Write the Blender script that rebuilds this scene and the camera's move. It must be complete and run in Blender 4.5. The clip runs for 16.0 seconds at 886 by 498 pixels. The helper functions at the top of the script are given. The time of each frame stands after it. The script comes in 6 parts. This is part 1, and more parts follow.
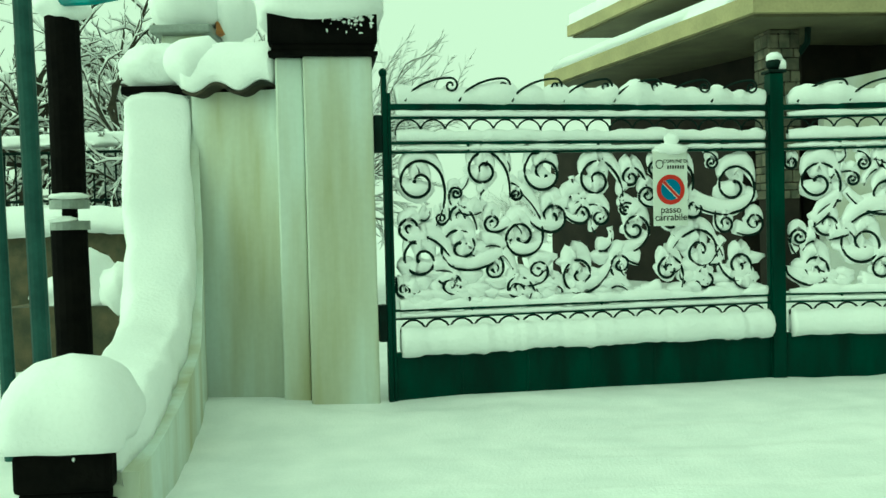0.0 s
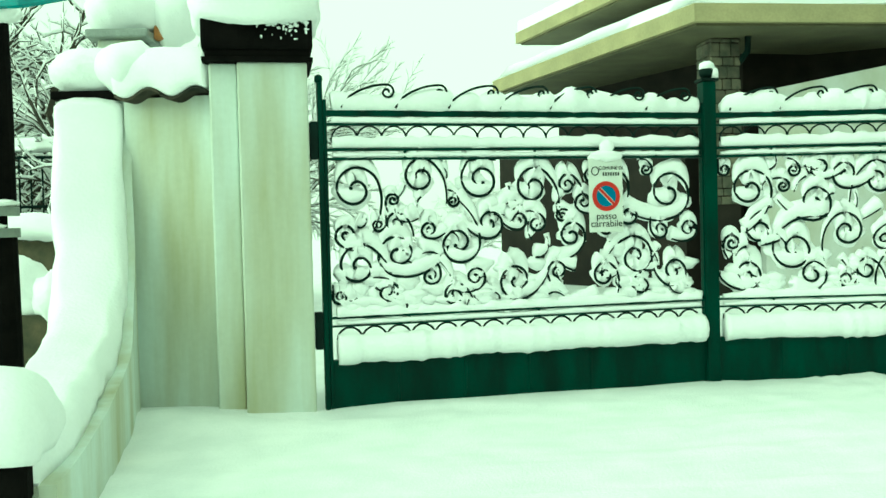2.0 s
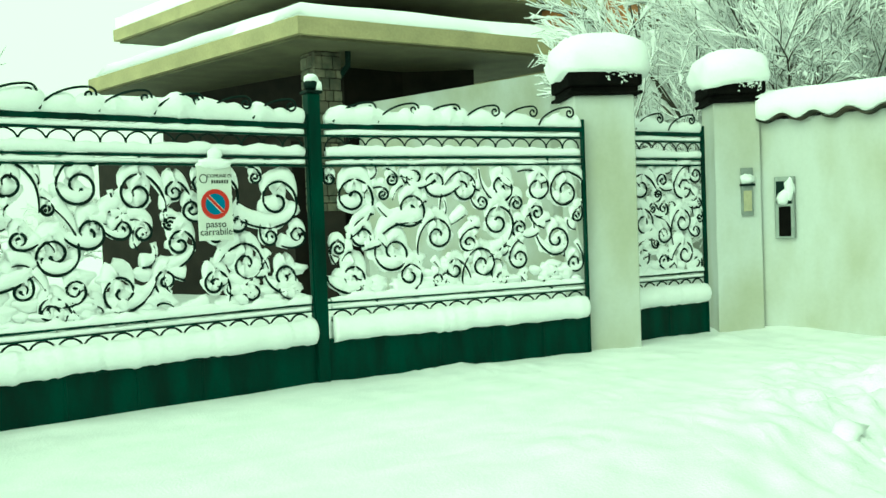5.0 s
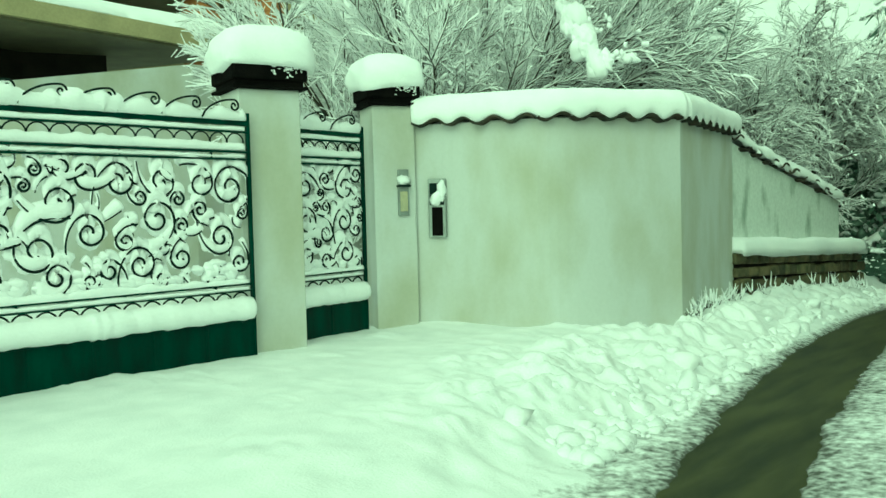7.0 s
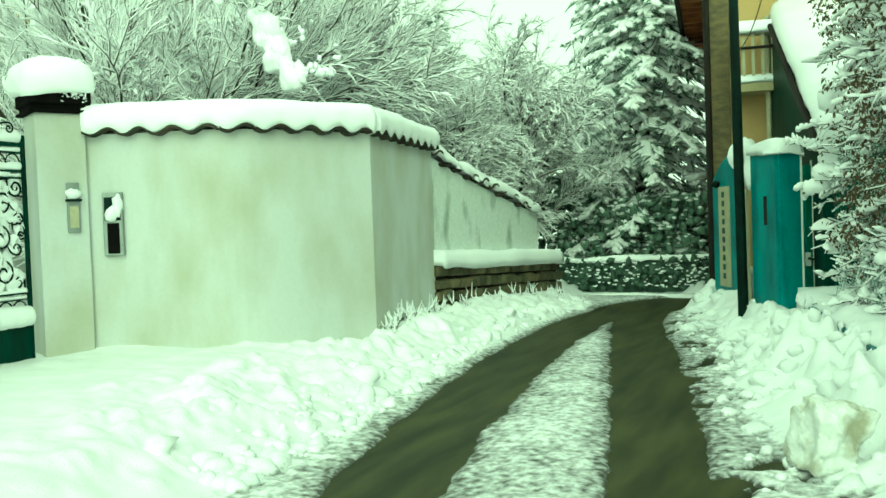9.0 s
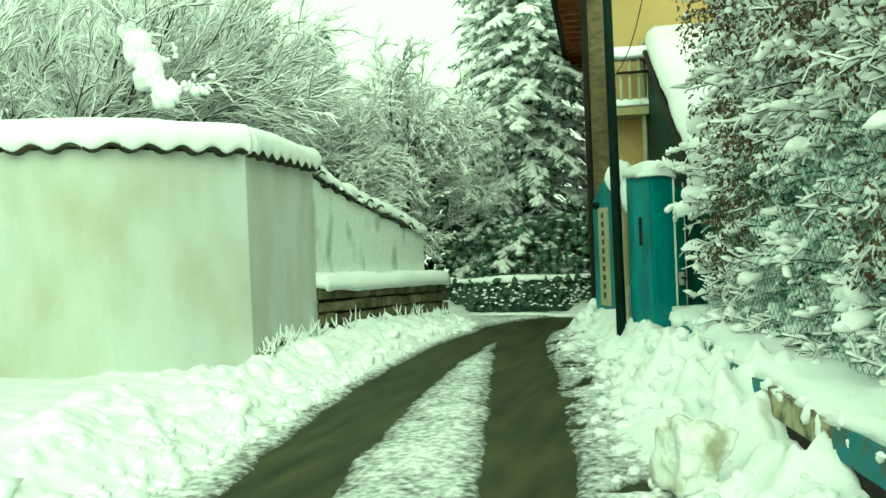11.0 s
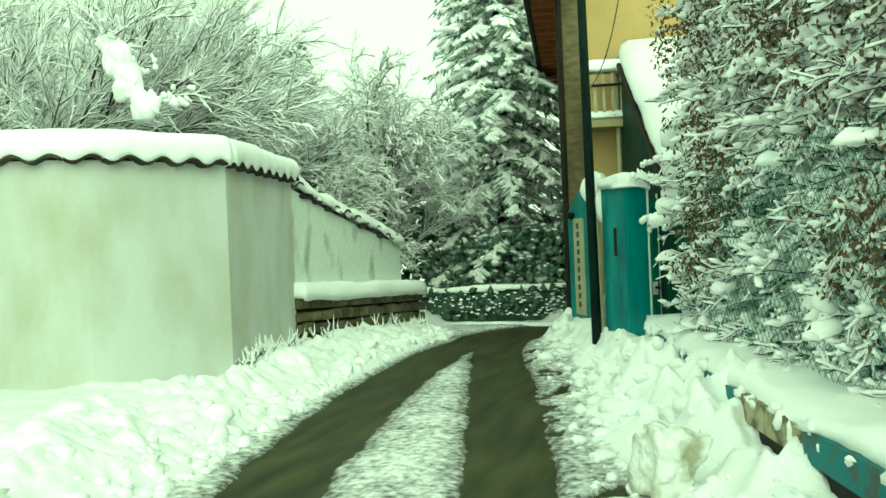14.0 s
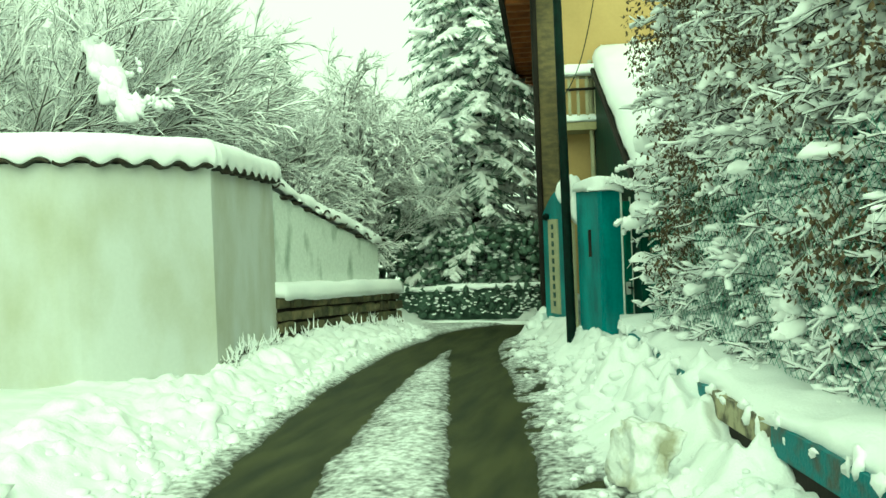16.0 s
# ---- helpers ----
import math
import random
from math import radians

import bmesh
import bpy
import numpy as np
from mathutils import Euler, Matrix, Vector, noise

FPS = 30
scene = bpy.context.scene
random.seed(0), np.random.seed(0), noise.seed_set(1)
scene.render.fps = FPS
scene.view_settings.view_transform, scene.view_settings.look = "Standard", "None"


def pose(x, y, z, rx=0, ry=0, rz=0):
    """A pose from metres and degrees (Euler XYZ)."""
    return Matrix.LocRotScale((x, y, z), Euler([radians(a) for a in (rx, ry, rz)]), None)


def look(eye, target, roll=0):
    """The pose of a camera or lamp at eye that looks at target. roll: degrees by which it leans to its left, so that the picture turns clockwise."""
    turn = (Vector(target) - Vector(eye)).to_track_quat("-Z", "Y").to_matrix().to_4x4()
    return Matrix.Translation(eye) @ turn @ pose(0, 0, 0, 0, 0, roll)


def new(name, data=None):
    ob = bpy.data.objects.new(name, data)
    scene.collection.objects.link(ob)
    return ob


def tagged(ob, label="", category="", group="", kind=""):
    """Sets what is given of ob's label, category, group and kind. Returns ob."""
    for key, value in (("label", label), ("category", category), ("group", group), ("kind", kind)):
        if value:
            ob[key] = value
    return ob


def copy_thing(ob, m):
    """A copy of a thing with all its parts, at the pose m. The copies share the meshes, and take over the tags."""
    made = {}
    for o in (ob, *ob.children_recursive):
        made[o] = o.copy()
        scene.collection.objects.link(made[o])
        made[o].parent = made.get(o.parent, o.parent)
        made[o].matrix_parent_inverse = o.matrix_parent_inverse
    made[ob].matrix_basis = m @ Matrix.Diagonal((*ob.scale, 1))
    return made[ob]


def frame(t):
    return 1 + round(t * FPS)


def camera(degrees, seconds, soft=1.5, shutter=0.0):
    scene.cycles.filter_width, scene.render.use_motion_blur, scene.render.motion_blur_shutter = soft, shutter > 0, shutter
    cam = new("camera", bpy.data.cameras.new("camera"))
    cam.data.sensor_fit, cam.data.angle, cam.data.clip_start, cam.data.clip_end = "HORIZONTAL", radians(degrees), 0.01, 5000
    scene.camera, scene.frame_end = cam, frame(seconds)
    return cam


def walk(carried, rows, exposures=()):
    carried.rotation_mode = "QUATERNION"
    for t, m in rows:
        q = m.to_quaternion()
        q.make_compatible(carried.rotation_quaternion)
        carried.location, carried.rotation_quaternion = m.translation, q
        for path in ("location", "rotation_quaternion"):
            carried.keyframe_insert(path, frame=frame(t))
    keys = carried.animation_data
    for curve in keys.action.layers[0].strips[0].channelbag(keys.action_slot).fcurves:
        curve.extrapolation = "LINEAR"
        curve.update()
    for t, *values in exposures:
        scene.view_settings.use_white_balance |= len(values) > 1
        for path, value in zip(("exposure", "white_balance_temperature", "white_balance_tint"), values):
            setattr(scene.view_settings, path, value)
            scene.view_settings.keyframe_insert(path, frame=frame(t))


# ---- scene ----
cam = camera(52.22, 16.0, soft=1.5)
PATH = [
    (0.0, -0.242, 0.045, 1.362, 0.03, -1.60, 1.38),
    (0.5, -0.231, 0.047, 1.355, -0.16, -1.52, 1.37),
    (1.0, -0.213, 0.051, 1.353, -0.59, -1.45, 1.38),
    (1.5, -0.177, 0.053, 1.362, -1.38, -1.42, 1.47),
    (2.0, -0.132, 0.045, 1.365, -2.81, -1.31, 1.51),
    (2.5, -0.072, 0.027, 1.383, -4.61, -1.42, 1.62),
    (3.0, -0.010, -0.012, 1.387, -7.28, -1.42, 1.75),
    (5.5, -0.167, 0.028, 1.377, -32.94, -2.04, 2.03),
    (6.0, -0.213, 0.046, 1.411, -38.57, -2.48, 1.85),
    (6.5, -0.355, 0.211, 1.450, -44.82, -2.87, 1.80),
    (7.0, -0.260, 0.357, 1.364, -50.55, -2.41, 1.49),
    (7.5, -0.064, 0.335, 1.326, -54.67, -2.14, 1.60),
    (8.0, 0.072, 0.262, 1.266, -59.14, -1.64, 1.78),
    (8.5, 0.154, 0.134, 1.291, -62.90, -1.73, 1.94),
    (9.0, 0.202, -0.028, 1.317, -66.08, -1.79, 2.09),
    (9.5, 0.230, -0.134, 1.332, -68.55, -1.77, 2.18),
    (10.0, 0.275, -0.135, 1.342, -70.97, -1.67, 2.24),
    (12.5, 0.366, -0.143, 1.328, -73.23, -0.50, 2.41),
    (13.0, 0.346, -0.138, 1.333, -73.42, -0.38, 2.42),
    (13.5, 0.296, -0.133, 1.343, -73.80, -0.33, 2.39),
    (14.0, 0.229, -0.122, 1.353, -74.35, -0.31, 2.36),
    (14.5, 0.163, -0.115, 1.366, -74.83, -0.35, 2.33),
    (15.0, 0.089, -0.103, 1.376, -75.37, -0.40, 2.25),
    (15.5, 0.037, -0.097, 1.385, -75.81, -0.47, 2.22),
    (16.0, -0.017, -0.091, 1.400, -76.22, -0.57, 2.24),
]

walk(cam, [(t, pose(x, y, z, 90 + pitch, roll, yaw)) for t, x, y, z, yaw, pitch, roll in PATH],
     exposures=[(0.0, -0.43, 6900, -57), (1.0, -0.20, 6750, -55), (2.5, 0.07, 6780, -55), (5.5, -0.03, 6850, -55), (7.0, -0.30, 6850, -62), (8.0, -0.14, 6900, -60), (9.0, 0.08, 7050, -58), (10.0, 0.12, 7200, -54), (16.0, 0.08, 7400, -52)])

# ---- world and light: an overcast winter sky
world = bpy.data.worlds.new("world")
scene.world = world
world.use_nodes = True
wn, wl = world.node_tree.nodes, world.node_tree.links
sky = wn.new("ShaderNodeTexSky")
sky.sky_type, sky.sun_disc = "NISHITA", False
sky.sun_elevation, sky.sun_rotation = radians(27), radians(-110)
sky.air_density, sky.dust_density, sky.ozone_density = 1.0, 6.0, 1.0
pale = wn.new("ShaderNodeHueSaturation")
pale.inputs["Saturation"].default_value = 0.12
veil = wn.new("ShaderNodeMixRGB")
veil.inputs["Fac"].default_value = 0.75
veil.inputs["Color2"].default_value = (12.0, 12.0, 12.0, 1)
wl.new(sky.outputs[0], pale.inputs["Color"])
wl.new(pale.outputs[0], veil.inputs["Color1"])
wl.new(veil.outputs[0], wn["Background"].inputs["Color"])
wn["Background"].inputs["Strength"].default_value = 0.12
sun_data = bpy.data.lights.new("sun", "SUN")
sun_data.energy, sun_data.angle, sun_data.color = 1.2, radians(50), (1.0, 0.97, 0.92)
sun = new("sun", sun_data)
sun.matrix_world = look((-6, -2.2, 3.2), (0, 0, 0))


# ---- materials
def mat(name, col, col2=None, rough=0.6, metal=0.0, scale=4.0, fine=40.0, bump=0.25, depth=0.01, spec=0.5, stretch=(1, 1, 1), mix=(0.35, 0.65), gain=0.0):
    """Two tones mixed by a broad noise, with a fine grain and relief."""
    m = bpy.data.materials.new(name)
    m.use_nodes = True
    n, l = m.node_tree.nodes, m.node_tree.links
    b = n["Principled BSDF"]
    geo = n.new("ShaderNodeNewGeometry")
    mp = n.new("ShaderNodeMapping")
    mp.inputs["Scale"].default_value = stretch
    l.new(geo.outputs["Position"], mp.inputs["Vector"])
    big = n.new("ShaderNodeTexNoise")
    big.inputs["Scale"].default_value, big.inputs["Detail"].default_value = scale, 6
    l.new(mp.outputs[0], big.inputs["Vector"])
    small = n.new("ShaderNodeTexNoise")
    small.inputs["Scale"].default_value, small.inputs["Detail"].default_value = fine, 5
    l.new(geo.outputs["Position"], small.inputs["Vector"])
    ramp = n.new("ShaderNodeMapRange")
    ramp.inputs["From Min"].default_value, ramp.inputs["From Max"].default_value = mix
    l.new(big.outputs["Fac"], ramp.inputs["Value"])
    c = n.new("ShaderNodeMixRGB")
    c.inputs["Color1"].default_value = (*col, 1)
    c.inputs["Color2"].default_value = (*(col2 or [k * 0.8 for k in col]), 1)
    l.new(ramp.outputs[0], c.inputs["Fac"])
    g = n.new("ShaderNodeMixRGB")
    g.blend_type = "MULTIPLY"
    g.inputs["Fac"].default_value = gain or 0.35
    l.new(c.outputs[0], g.inputs["Color1"])
    l.new(small.outputs["Fac"], g.inputs["Color2"])
    gr = n.new("ShaderNodeMapRange")
    gr.inputs["From Min"].default_value, gr.inputs["From Max"].default_value = 0.25, 0.75
    gr.inputs["To Min"].default_value, gr.inputs["To Max"].default_value = 0.55, 1.1
    l.new(small.outputs["Fac"], gr.inputs["Value"])
    l.new(gr.outputs[0], g.inputs["Color2"])
    l.new(g.outputs[0], b.inputs["Base Color"])
    b.inputs["Roughness"].default_value, b.inputs["Metallic"].default_value = rough, metal
    b.inputs["Specular IOR Level"].default_value = spec if sum(col) > 0.2 else (0.04 if sum(col) < 0.02 else min(spec, 0.22))
    bp = n.new("ShaderNodeBump")
    bp.inputs["Strength"].default_value, bp.inputs["Distance"].default_value = bump, depth
    l.new(small.outputs["Fac"], bp.inputs["Height"])
    l.new(bp.outputs[0], b.inputs["Normal"])
    return m


def piece_mat(name, col, col2, rough=0.75):
    """A material that differs from piece to piece."""
    m = mat(name, col, col2, rough, scale=6, fine=60, bump=0.5)
    n, l = m.node_tree.nodes, m.node_tree.links
    info = n.new("ShaderNodeObjectInfo")
    base = [x for x in l if x.to_socket == n["Principled BSDF"].inputs["Base Color"]][0].from_socket
    hsv = n.new("ShaderNodeHueSaturation")
    r = n.new("ShaderNodeMapRange")
    r.inputs["To Min"].default_value, r.inputs["To Max"].default_value = 0.55, 1.35
    l.new(info.outputs["Random"], r.inputs["Value"])
    l.new(r.outputs[0], hsv.inputs["Value"])
    l.new(base, hsv.inputs["Color"])
    l.new(hsv.outputs[0], n["Principled BSDF"].inputs["Base Color"])
    return m


SNOW = mat("snow", (0.92, 0.93, 0.94), (0.87, 0.885, 0.90), 0.55, scale=3, fine=55, bump=0.35, depth=0.012, gain=0.06)
ASPHALT = mat("wet_asphalt", (0.015, 0.019, 0.005), (0.055, 0.056, 0.019), 0.6, spec=0.18, scale=2.5, fine=90, bump=0.35, depth=0.006, stretch=(0.4, 2.2, 1))
PLASTER = mat("stained_plaster", (0.64, 0.70, 0.66), (0.38, 0.36, 0.20), 0.9, scale=3.6, fine=30, bump=0.12, depth=0.006, stretch=(1, 1, 0.12), mix=(0.38, 0.72), gain=0.12)
PLASTER2 = mat("pale_plaster", (0.56, 0.575, 0.56), (0.43, 0.43, 0.345), 0.9, scale=1.9, fine=30, bump=0.12, depth=0.006, stretch=(1, 1, 0.5), mix=(0.40, 0.68), gain=0.1)
OLDWALL = mat("mouldy_plaster", (0.68, 0.72, 0.68), (0.26, 0.32, 0.26), 0.92, scale=3.4, fine=24, bump=0.35, stretch=(1, 1, 0.35), mix=(0.56, 0.72))
GREEN = mat("green_paint", (0.004, 0.040, 0.026), (0.002, 0.018, 0.012), 0.5, spec=0.1, stretch=(1, 1, 0.25), scale=7, fine=50, bump=0.08)
IRON = mat("dark_green_iron", (0.004, 0.017, 0.013), (0.002, 0.008, 0.006), 0.55, spec=0.1, scale=9, fine=70, bump=0.15)
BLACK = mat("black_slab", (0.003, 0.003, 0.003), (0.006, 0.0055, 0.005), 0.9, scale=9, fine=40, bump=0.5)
TILE = piece_mat("roof_tile", (0.055, 0.045, 0.032), (0.02, 0.024, 0.018))
RUBBLE = piece_mat("dark_rubble", (0.13, 0.105, 0.055), (0.04, 0.045, 0.02))
STONE = piece_mat("rubble_stone", (0.16, 0.14, 0.10), (0.06, 0.065, 0.045))
TEAL = mat("teal_paint", (0.035, 0.26, 0.27), (0.014, 0.13, 0.145), 0.55, scale=5, fine=30, bump=0.2, stretch=(1, 1, 0.4))
TEAL2 = mat("sea_green_paint", (0.03, 0.28, 0.19), (0.02, 0.18, 0.13), 0.5, scale=7, fine=30, bump=0.2)
YELLOW = mat("yellow_render", (0.54, 0.38, 0.17), (0.46, 0.32, 0.14), 0.9, scale=1.2, fine=25, bump=0.15, gain=0.12)
OCHRE = mat("stone_cladding", (0.17, 0.13, 0.06), (0.09, 0.075, 0.04), 0.85, scale=6, fine=25, bump=0.5, stretch=(1, 1, 2.5))
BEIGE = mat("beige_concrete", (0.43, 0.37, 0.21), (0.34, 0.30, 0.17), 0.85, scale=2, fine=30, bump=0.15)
# the beige concrete again, its colour darkened for shade under the eaves
UNDER = mat("shaded_soffit", (0.14, 0.128, 0.075), (0.10, 0.092, 0.055), 0.9, scale=2, fine=30, bump=0.15)
SOFFIT = mat("soffit_board", (0.36, 0.12, 0.03), (0.20, 0.06, 0.016), 0.7, scale=5, fine=30, bump=0.3, stretch=(5, 0.6, 1))
BRICK = mat("brick_pier", (0.46, 0.21, 0.07), (0.30, 0.13, 0.05), 0.85, scale=8, fine=40, bump=0.4, stretch=(1, 1, 3))
# near-black for dark parts; also paints shade under eaves and inside the hedge
DARK = mat("dark_parts_and_shade", (0.012, 0.01, 0.008), (0.022, 0.018, 0.014), 0.8, scale=3, fine=30)
BARK = mat("bark", (0.075, 0.066, 0.05), (0.04, 0.038, 0.03), 0.9, scale=12, fine=60, bump=0.6)
TWIG = mat("wet_twig", (0.035, 0.03, 0.022), (0.018, 0.017, 0.013), 0.8, scale=12, fine=60, bump=0.4)
NEEDLE = mat("frosted_needles", (0.085, 0.16, 0.11), (0.22, 0.30, 0.24), 0.7, scale=6, fine=60, bump=0.2)
LEAF = mat("dry_leaf", (0.13, 0.085, 0.04), (0.045, 0.03, 0.016), 0.75, scale=25, fine=90, bump=0.3)
IVY = mat("hedge_leaf", (0.07, 0.12, 0.085), (0.03, 0.06, 0.042), 0.6, scale=9, fine=60, bump=0.3)
WHITE = mat("white_enamel", (0.74, 0.76, 0.72), (0.68, 0.7, 0.66), 0.35, scale=6, fine=60, bump=0.04, gain=0.08)
RED = mat("red_enamel", (0.55, 0.02, 0.015), None, 0.35, bump=0.04, gain=0.1)
BLUE = mat("blue_enamel", (0.01, 0.17, 0.33), None, 0.35, bump=0.04, gain=0.1)
INK = mat("black_ink", (0.01, 0.012, 0.01), None, 0.5, bump=0.04)
GREY = mat("grey_metal", (0.32, 0.35, 0.33), (0.24, 0.26, 0.25), 0.45, metal=0.4, scale=8, fine=60, bump=0.1)
GREYGREEN = mat("grey_green_steel", (0.03, 0.085, 0.075), (0.02, 0.06, 0.055), 0.5, metal=0.2, scale=8, fine=50, bump=0.1)


def slush():
    """Trodden snow: white where it lies deep, grey and wet where it is thin over the asphalt, with crumbly relief."""
    m = mat("trodden_snow", (0.91, 0.92, 0.93), (0.82, 0.84, 0.85), 0.55, scale=4, fine=75, bump=0.5, depth=0.009, gain=0.1)
    n, l = m.node_tree.nodes, m.node_tree.links
    b = n["Principled BSDF"]
    base = [x for x in l if x.to_socket == b.inputs["Base Color"]][0].from_socket
    geo = n.new("ShaderNodeNewGeometry")
    sep = n.new("ShaderNodeSeparateXYZ")
    l.new(geo.outputs["Position"], sep.inputs[0])
    nz = n.new("ShaderNodeTexNoise")
    nz.inputs["Scale"].default_value, nz.inputs["Detail"].default_value = 20, 6
    l.new(geo.outputs["Position"], nz.inputs["Vector"])
    off = n.new("ShaderNodeMath")
    off.operation, off.inputs[1].default_value = "MULTIPLY_ADD", 0.10
    l.new(nz.outputs["Fac"], off.inputs[0])
    l.new(sep.outputs["Z"], off.inputs[2])
    mr = n.new("ShaderNodeMapRange")
    mr.inputs["From Min"].default_value, mr.inputs["From Max"].default_value = 0.045, 0.088
    l.new(off.outputs[0], mr.inputs["Value"])
    mx = n.new("ShaderNodeMixRGB")
    mx.inputs["Color1"].default_value = (0.05, 0.05, 0.042, 1)
    l.new(mr.outputs[0], mx.inputs["Fac"])
    l.new(base, mx.inputs["Color2"])
    l.new(mx.outputs[0], b.inputs["Base Color"])
    return m


SLUSH = slush()
TWIG_SNOW = mat("twig_snow", (0.95, 0.955, 0.96), (0.92, 0.93, 0.94), 0.6, scale=3, fine=55, bump=0.2, depth=0.008, gain=0.03)
DIRTY = mat("dirty_snow", (0.84, 0.85, 0.84), (0.40, 0.38, 0.28), 0.6, scale=6, fine=35, bump=0.7, depth=0.02, mix=(0.50, 0.68), gain=0.2)
PEEL = mat("peeling_cream", (0.42, 0.38, 0.25), (0.10, 0.09, 0.06), 0.8, scale=9, fine=45, bump=0.5, mix=(0.45, 0.62), gain=0.1)
WORN_TEAL = mat("worn_teal", (0.012, 0.15, 0.17), (0.05, 0.07, 0.06), 0.7, scale=8, fine=40, bump=0.5, mix=(0.48, 0.66), gain=0.1)
CREAM = mat("cream_board", (0.5, 0.46, 0.3), (0.4, 0.38, 0.26), 0.7, scale=6, fine=40, bump=0.1)


# ---- building helpers
class Acc:
    """Collects verts and faces for one mesh."""
    def __init__(self):
        self.v, self.f, self.n = [], [], 0

    def add(self, v, f):
        v = np.asarray(v, float)
        self.v.append(v)
        self.f += [tuple(int(i) + self.n for i in q) for q in f]
        self.n += len(v)

    def box(self, a, b, m=None):
        (x0, y0, z0), (x1, y1, z1) = a, b
        v = np.array([(x, y, z) for z in (z0, z1) for y in (y0, y1) for x in (x0, x1)], float)
        if m is not None:
            v = np.array([m @ Vector(p) for p in v])
        self.add(v, [(0, 2, 3, 1), (4, 5, 7, 6), (0, 1, 5, 4), (2, 6, 7, 3), (0, 4, 6, 2), (1, 3, 7, 5)])

    def bevel_box(self, a, b, r=0.01, m=None):
        """A box with chamfered edges all round."""
        bm = bmesh.new()
        bmesh.ops.create_cube(bm, size=1)
        bmesh.ops.scale(bm, vec=[q - p for p, q in zip(a, b)], verts=bm.verts)
        bmesh.ops.translate(bm, vec=[(q + p) / 2 for p, q in zip(a, b)], verts=bm.verts)
        bmesh.ops.bevel(bm, geom=bm.edges, offset=r, segments=2, affect="EDGES", profile=0.5)
        v = [tuple(m @ q.co if m is not None else q.co) for q in bm.verts]
        bm.verts.index_update()
        self.add(v, [[q.index for q in f.verts] for f in bm.faces])
        bm.free()

    def tube(self, pts, rad, sides=6, squash=None, cap=True):
        """A tube along pts; rad a number or one for each point; squash: (axis, factor)."""
        pts = np.asarray(pts, float)
        k = len(pts)
        rad = np.full(k, rad) if np.isscalar(rad) else np.asarray(rad, float)
        t = np.gradient(pts, axis=0)
        t /= np.linalg.norm(t, axis=1, keepdims=True) + 1e-9
        up = np.where(np.abs(t[:, 2:3]) > 0.9, [[1.0, 0, 0]], [[0, 0, 1.0]])
        up = np.where(np.abs((t * up[0]).sum(1, keepdims=True)) > 0.98, [[0, 1.0, 0]], np.broadcast_to(up[0], t.shape))
        a = np.cross(t, up)
        a /= np.linalg.norm(a, axis=1, keepdims=True) + 1e-9
        b = np.cross(a, t)
        ang = np.arange(sides) * 2 * np.pi / sides
        off = a[:, None] * np.cos(ang)[None, :, None] + b[:, None] * np.sin(ang)[None, :, None]
        off = off * rad[:, None, None]
        if squash:
            off[:, :, squash[0]] *= squash[1]
        v = (pts[:, None] + off).reshape(-1, 3)
        f = [(i * sides + j, i * sides + (j + 1) % sides, (i + 1) * sides + (j + 1) % sides, (i + 1) * sides + j) for i in range(k - 1) for j in range(sides)]
        if cap:
            f += [tuple(range(sides))[::-1], tuple((k - 1) * sides + j for j in range(sides))]
        self.add(v, f)

    def prisms(self, p0, p1, r0, r1, sides=4):
        """Many straight tapered twigs at once."""
        p0, p1 = np.asarray(p0, float), np.asarray(p1, float)
        r0, r1 = np.asarray(r0, float), np.asarray(r1, float)
        t = p1 - p0
        t /= np.linalg.norm(t, axis=1, keepdims=True) + 1e-9
        up = np.where(np.abs(t[:, 2:3]) > 0.95, [[1.0, 0, 0]], [[0, 0, 1.0]])
        a = np.cross(t, up)
        a /= np.linalg.norm(a, axis=1, keepdims=True) + 1e-9
        b = np.cross(a, t)
        ang = np.arange(sides) * 2 * np.pi / sides
        o = a[:, None] * np.cos(ang)[None, :, None] + b[:, None] * np.sin(ang)[None, :, None]
        v = np.concatenate([p0[:, None] + o * r0[:, None, None], p1[:, None] + o * r1[:, None, None]], 1).reshape(-1, 3)
        base = np.arange(len(p0)) * 2 * sides
        f = np.concatenate([np.stack([base + j, base + (j + 1) % sides, base + sides + (j + 1) % sides, base + sides + j], 1) for j in range(sides)])
        self.add(v, f)

    def blobs(self, c, r, rough=0.18, sub=2, flat=None):
        """Lumpy balls: centres c, radii r (each three numbers)."""
        c, r = np.asarray(c, float), np.asarray(r, float)
        bm = bmesh.new()
        bmesh.ops.create_icosphere(bm, subdivisions=sub, radius=1)
        bm.verts.index_update()
        u = np.array([q.co for q in bm.verts])
        f = np.array([[q.index for q in g.verts] for g in bm.faces])
        bm.free()
        k = len(c)
        rng = np.random.RandomState(k + 7)
        w = np.ones((k, len(u)))
        for fr in (1.6, 3.4, 6.5):
            d = rng.normal(size=(k, 3)) * fr
            ph = rng.uniform(0, 6.3, (k, 1))
            w += rough * np.sin(u @ d.T + ph.T).T / fr ** 0.4
        v = c[:, None] + u[None] * w[:, :, None] * r[:, None, :]
        if flat is not None:
            v[:, :, 2] = np.maximum(v[:, :, 2], (c[:, 2] - flat * r[:, 2])[:, None])
        g = (f[None] + (np.arange(k) * len(u))[:, None, None]).reshape(-1, 3)
        self.add(v.reshape(-1, 3), g)

